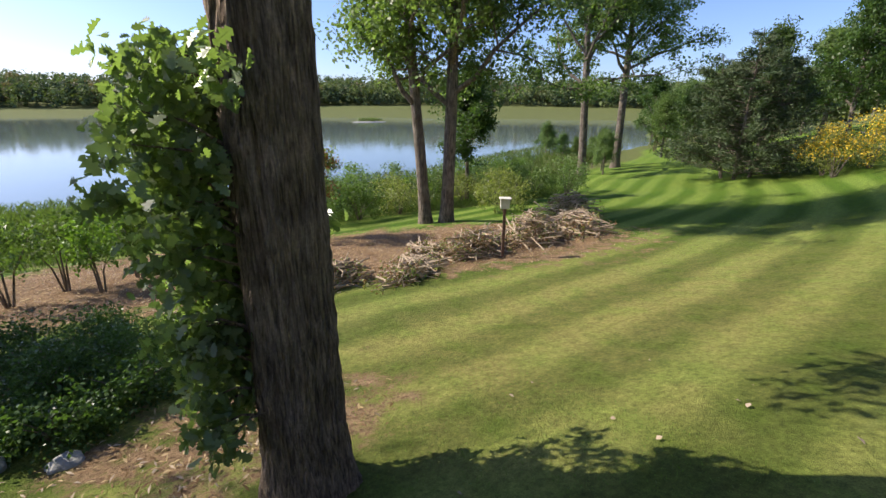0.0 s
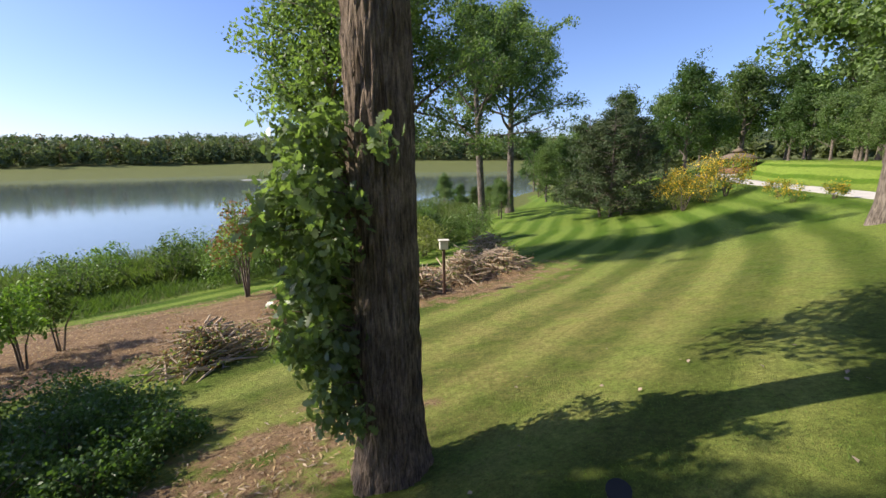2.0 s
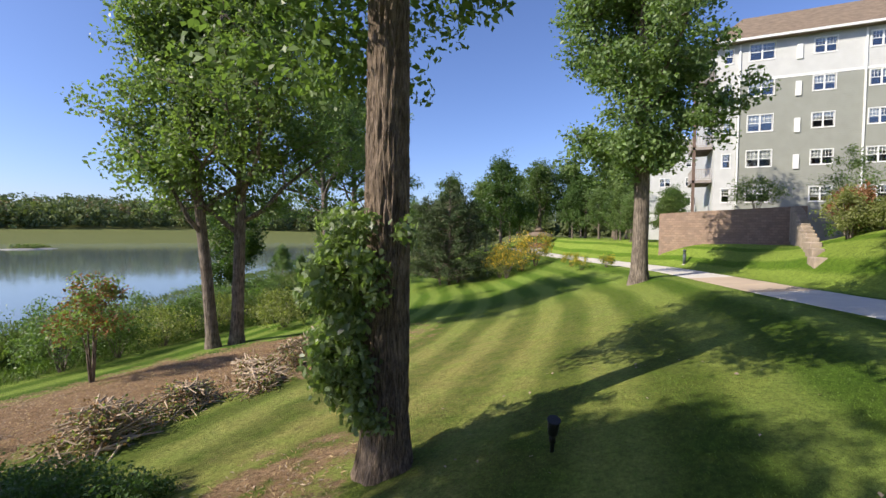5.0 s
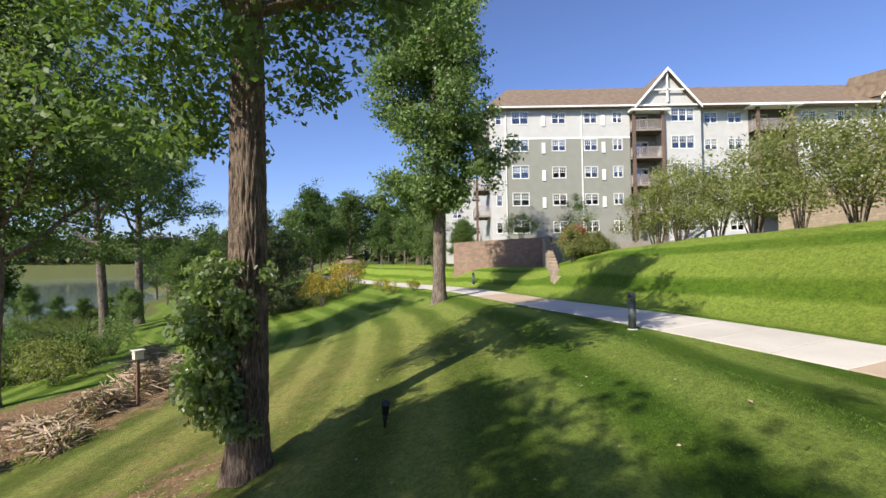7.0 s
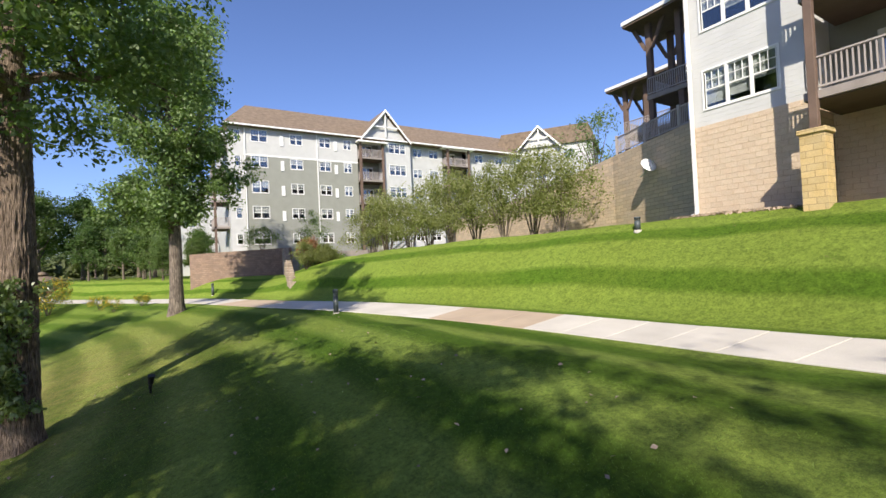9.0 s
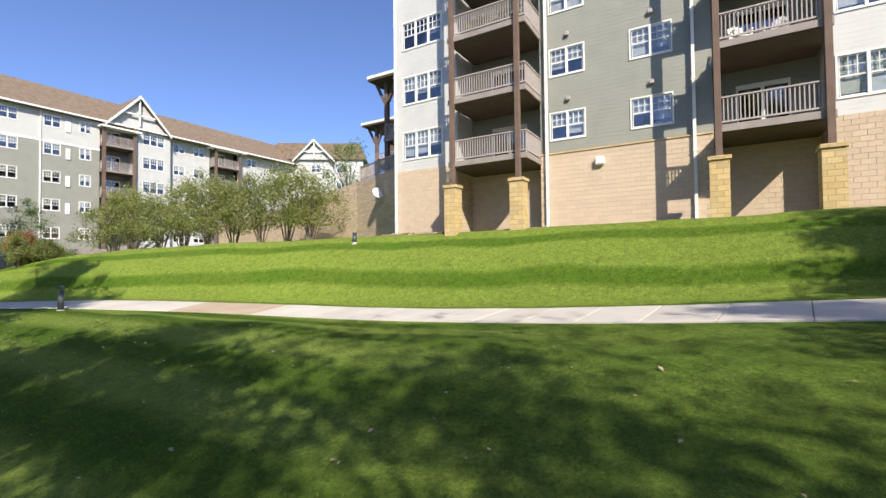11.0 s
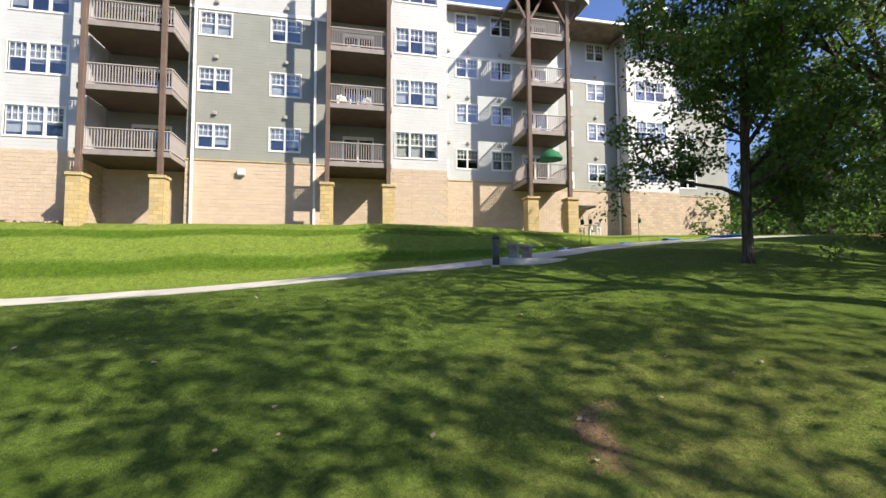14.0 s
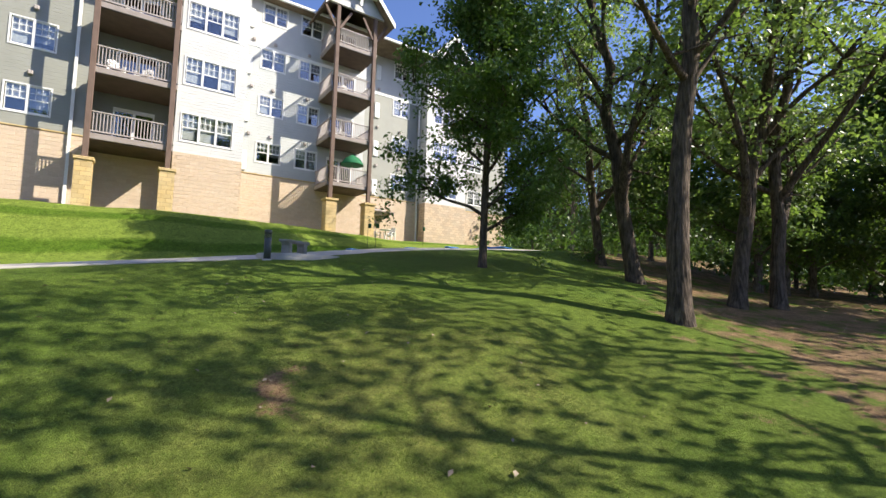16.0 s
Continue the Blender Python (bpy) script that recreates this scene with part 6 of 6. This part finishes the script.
tube(vs, fs, [Vector((0, -0.5, 0.1)), Vector((0, -0.95, 0.45)), Vector((0, -0.97, 0.52))], [0.015, 0.015, 0.04], 8)
part("feed", mesh_of("feed", vs, fs), GALV, dish)

umb = thing("patio_umbrella", "dark green half-open umbrella on a balcony", "umbrella", (16.7, 24.8, 6.6))
part("pole", lathe(bmesh.new(), ((0.025, 0), (0.025, 2.1)), 8), WOOD, umb)
um = lathe(bmesh.new(), ((0.78, 1.42), (0.79, 1.46), (0.5, 1.86), (0.04, 2.14)), 8)
part("canopy", um, GREEN, umb)
WHITE_PLASTIC = material("white_plastic", (0.72, 0.71, 0.68), 0.4, 0.05, 4, 40, 0.0)


def deck_chair(at, rz, mat=None):
    ob = thing("deck_chair", "white slatted deck chair on a balcony", "chair", at, rz, "deck chairs")
    mat = mat or WHITE_PLASTIC
    part("seat", boxes((-0.26, -0.25, 0.33, 0.26, 0.25, 0.37), bevel=0.01), mat, ob)
    for k in range(5):
        b = boxes((-0.25 + k * 0.105, 0, 0, -0.17 + k * 0.105, 0.025, 0.62 + 0.05 * (2 - abs(k - 2))))
        bmesh.ops.transform(b, matrix=Matrix.Translation((0, 0.22, 0.34)) @ Matrix.Rotation(-0.3, 4, "X"), verts=b.verts[:])
        part("back_slat", b, mat, ob)
    for x in (-0.29, 0.29):
        part("arm_rest", boxes((x - 0.05, -0.3, 0.55, x + 0.05, 0.26, 0.58)), mat, ob)
        for y in (-0.24, 0.22):
            part("leg", boxes((x - 0.03, y - 0.03, 0, x + 0.03, y + 0.03, 0.55)), mat, ob)


for x, y, z, rz in ((3.9, 23.1, 9.67, 20), (5.0, 23.2, 9.67, -25), (4.4, 23.3, 12.72, 0), (15.8, 25.2, 9.65, 10), (16.2, 25.3, 12.7, 0), (19.0, 25.7, gz(19.0, 25.7), 30), (20.1, 25.6, gz(20.1, 25.6), -60), (-5.2, 23.4, 15.77, 30)):
    deck_chair((x, y, z), rz)
awning = thing("awning", "small tan lean-to awning over the ground-floor patio", "awning", (19.9, 28.32, 5.55))
part("sheet", prism(bmesh.new(), ((-1.3, 0), (1.3, 0), (1.3, 0.05), (-1.3, 0.05)), -1.3, 0.0), DECK, awning)
for x in (-1.25, 1.25):
    part("bracket", boxes((x - 0.03, -1.25, -0.1, x + 0.03, 0.0, -0.005)), DECK, awning)
tbl = thing("patio_table", "small white round patio table by the wall", "table", (19.55, 25.2, gz(19.55, 25.2)))
part("top", lathe(bmesh.new(), ((0.45, 0.7), (0.46, 0.72), (0.44, 0.73)), 18), WHITE_PLASTIC, tbl)
part("column", lathe(bmesh.new(), ((0.25, 0), (0.24, 0.03), (0.04, 0.06), (0.04, 0.7)), 12), WHITE_PLASTIC, tbl)
for k, x in enumerate((-7.1, -6.4, -5.8, -5.2)):
    bush("potted_flowers", "pot of yellow and red flowers on a balcony", (x, 22.25, 12.72), 0.55 + 0.1 * (k % 2), 0.26, 400 + k, LIME, 0.06, 10, 24, 4, "potted plant", "balcony pots", other=(YELLOW, RUST)[k % 2])

# fallen leaves on the lawn
fl = RNG.uniform((-24, 1.0), (12, 11.2), (260, 2))
q = leaf_cloud(np.stack([fl[:, 0], fl[:, 1], ground(fl[:, 0], fl[:, 1]) + 0.035], 1), np.full(260, 0.02), 1, 0.085, 0.3, 1.5, 2.0)
whole("fallen_leaves", quads_mesh("fallen_leaves", q), STICK, "pale dry leaves scattered on the lawn", "leaves", kind="stuff")


# straw, twigs and dead leaves on the bare soil
lx_, ly_ = RNG.uniform(-37, -8, 60000), RNG.uniform(-20, 1.5, 60000)
ok_ = soil_amount(lx_, ly_) > RNG.uniform(0.3, 0.75, 60000)
lx_, ly_ = lx_[ok_], ly_[ok_]
q = leaf_cloud(np.stack([lx_, ly_, ground(lx_, ly_) + 0.02], 1), np.full(len(lx_), 0.03), 1, 0.115, 0.5, 4.5, 2.5)
whole("litter", quads_mesh("litter", q, (DRYLEAF, STICK, STRAW), RNG.choice(3, len(q), p=(0.4, 0.25, 0.35))), None, "straw, twigs and dead leaves on bare soil", "litter", kind="stuff")


# short blades over the nearest turf
def turf(n):
    x = RNG.uniform(-22, 13, n)
    y = RNG.uniform(-1, 11.5, n)
    ok = (soil_amount(x, y) < 0.5) & (y < path_y(x) - 1.0)
    return x[ok], y[ok]


whole("lawn_blades", quads_mesh("lawn_blades", blades(190000, turf, 0.055, 0.006, 0.5)), GRASS_BLADE, "short mown grass blades of the lawn", "grass", kind="stuff")


# ---- blocks of the building's base, laid in courses ----
BLOCK_PIECE = material("split_faced_block", (0.50, 0.39, 0.285), 0.92, 0.18, 3.0, 22, 0.6, hue=(0.55, 0.45, 0.34), rand=0.05)
piece = bpy.data.meshes.new("block")
pb = boxes((0, -0.009, 0, 0.395, 0.0, 0.195))
for v_ in pb.verts:
    if v_.co.y < -0.005:
        v_.co.x += 0.005 if v_.co.x < 0.1 else -0.005
        v_.co.z += 0.005 if v_.co.z < 0.1 else -0.005
pb.to_mesh(piece)
pb.free()
piece.materials.append(BLOCK_PIECE)
single, joined = 0, []
for x0, x1, y in ((-4.1, 3.0, 23.94), (-12.1, -8.2, 23.04), (6.45, 9.75, 23.64), (9.75, 18.2, 26.54), (18.2, 24.0, 28.34), (-8.2, -4.1, 24.74), (3.0, 6.45, 24.74)):
    for row in range(19):
        z = 2.96 + row * 0.2
        x = x0 + (0.2 if row % 2 else 0.0)
        while x + 0.392 <= x1:
            if x0 == -4.1 and single < 300:
                b_ = part("block", piece, None, B)
                b_.location = (x, y - 0.003, z)
                single += 1
            else:
                joined.append((x, y - 0.003, z))
            x += 0.4
pv = np.array([tuple(v_.co) for v_ in piece.vertices])
pf = [tuple(p_.vertices) for p_ in piece.polygons]
allv = (np.array(joined)[:, None] + pv[None]).reshape(-1, 3)
allf = [tuple(8 * k + i for i in f_) for k in range(len(joined)) for f_ in pf]
rest = part("blockwork", mesh_of("blockwork", allv, allf), BLOCK_PIECE, B, "tan split-faced blocks of the base")
rest["kind"] = "stuff"
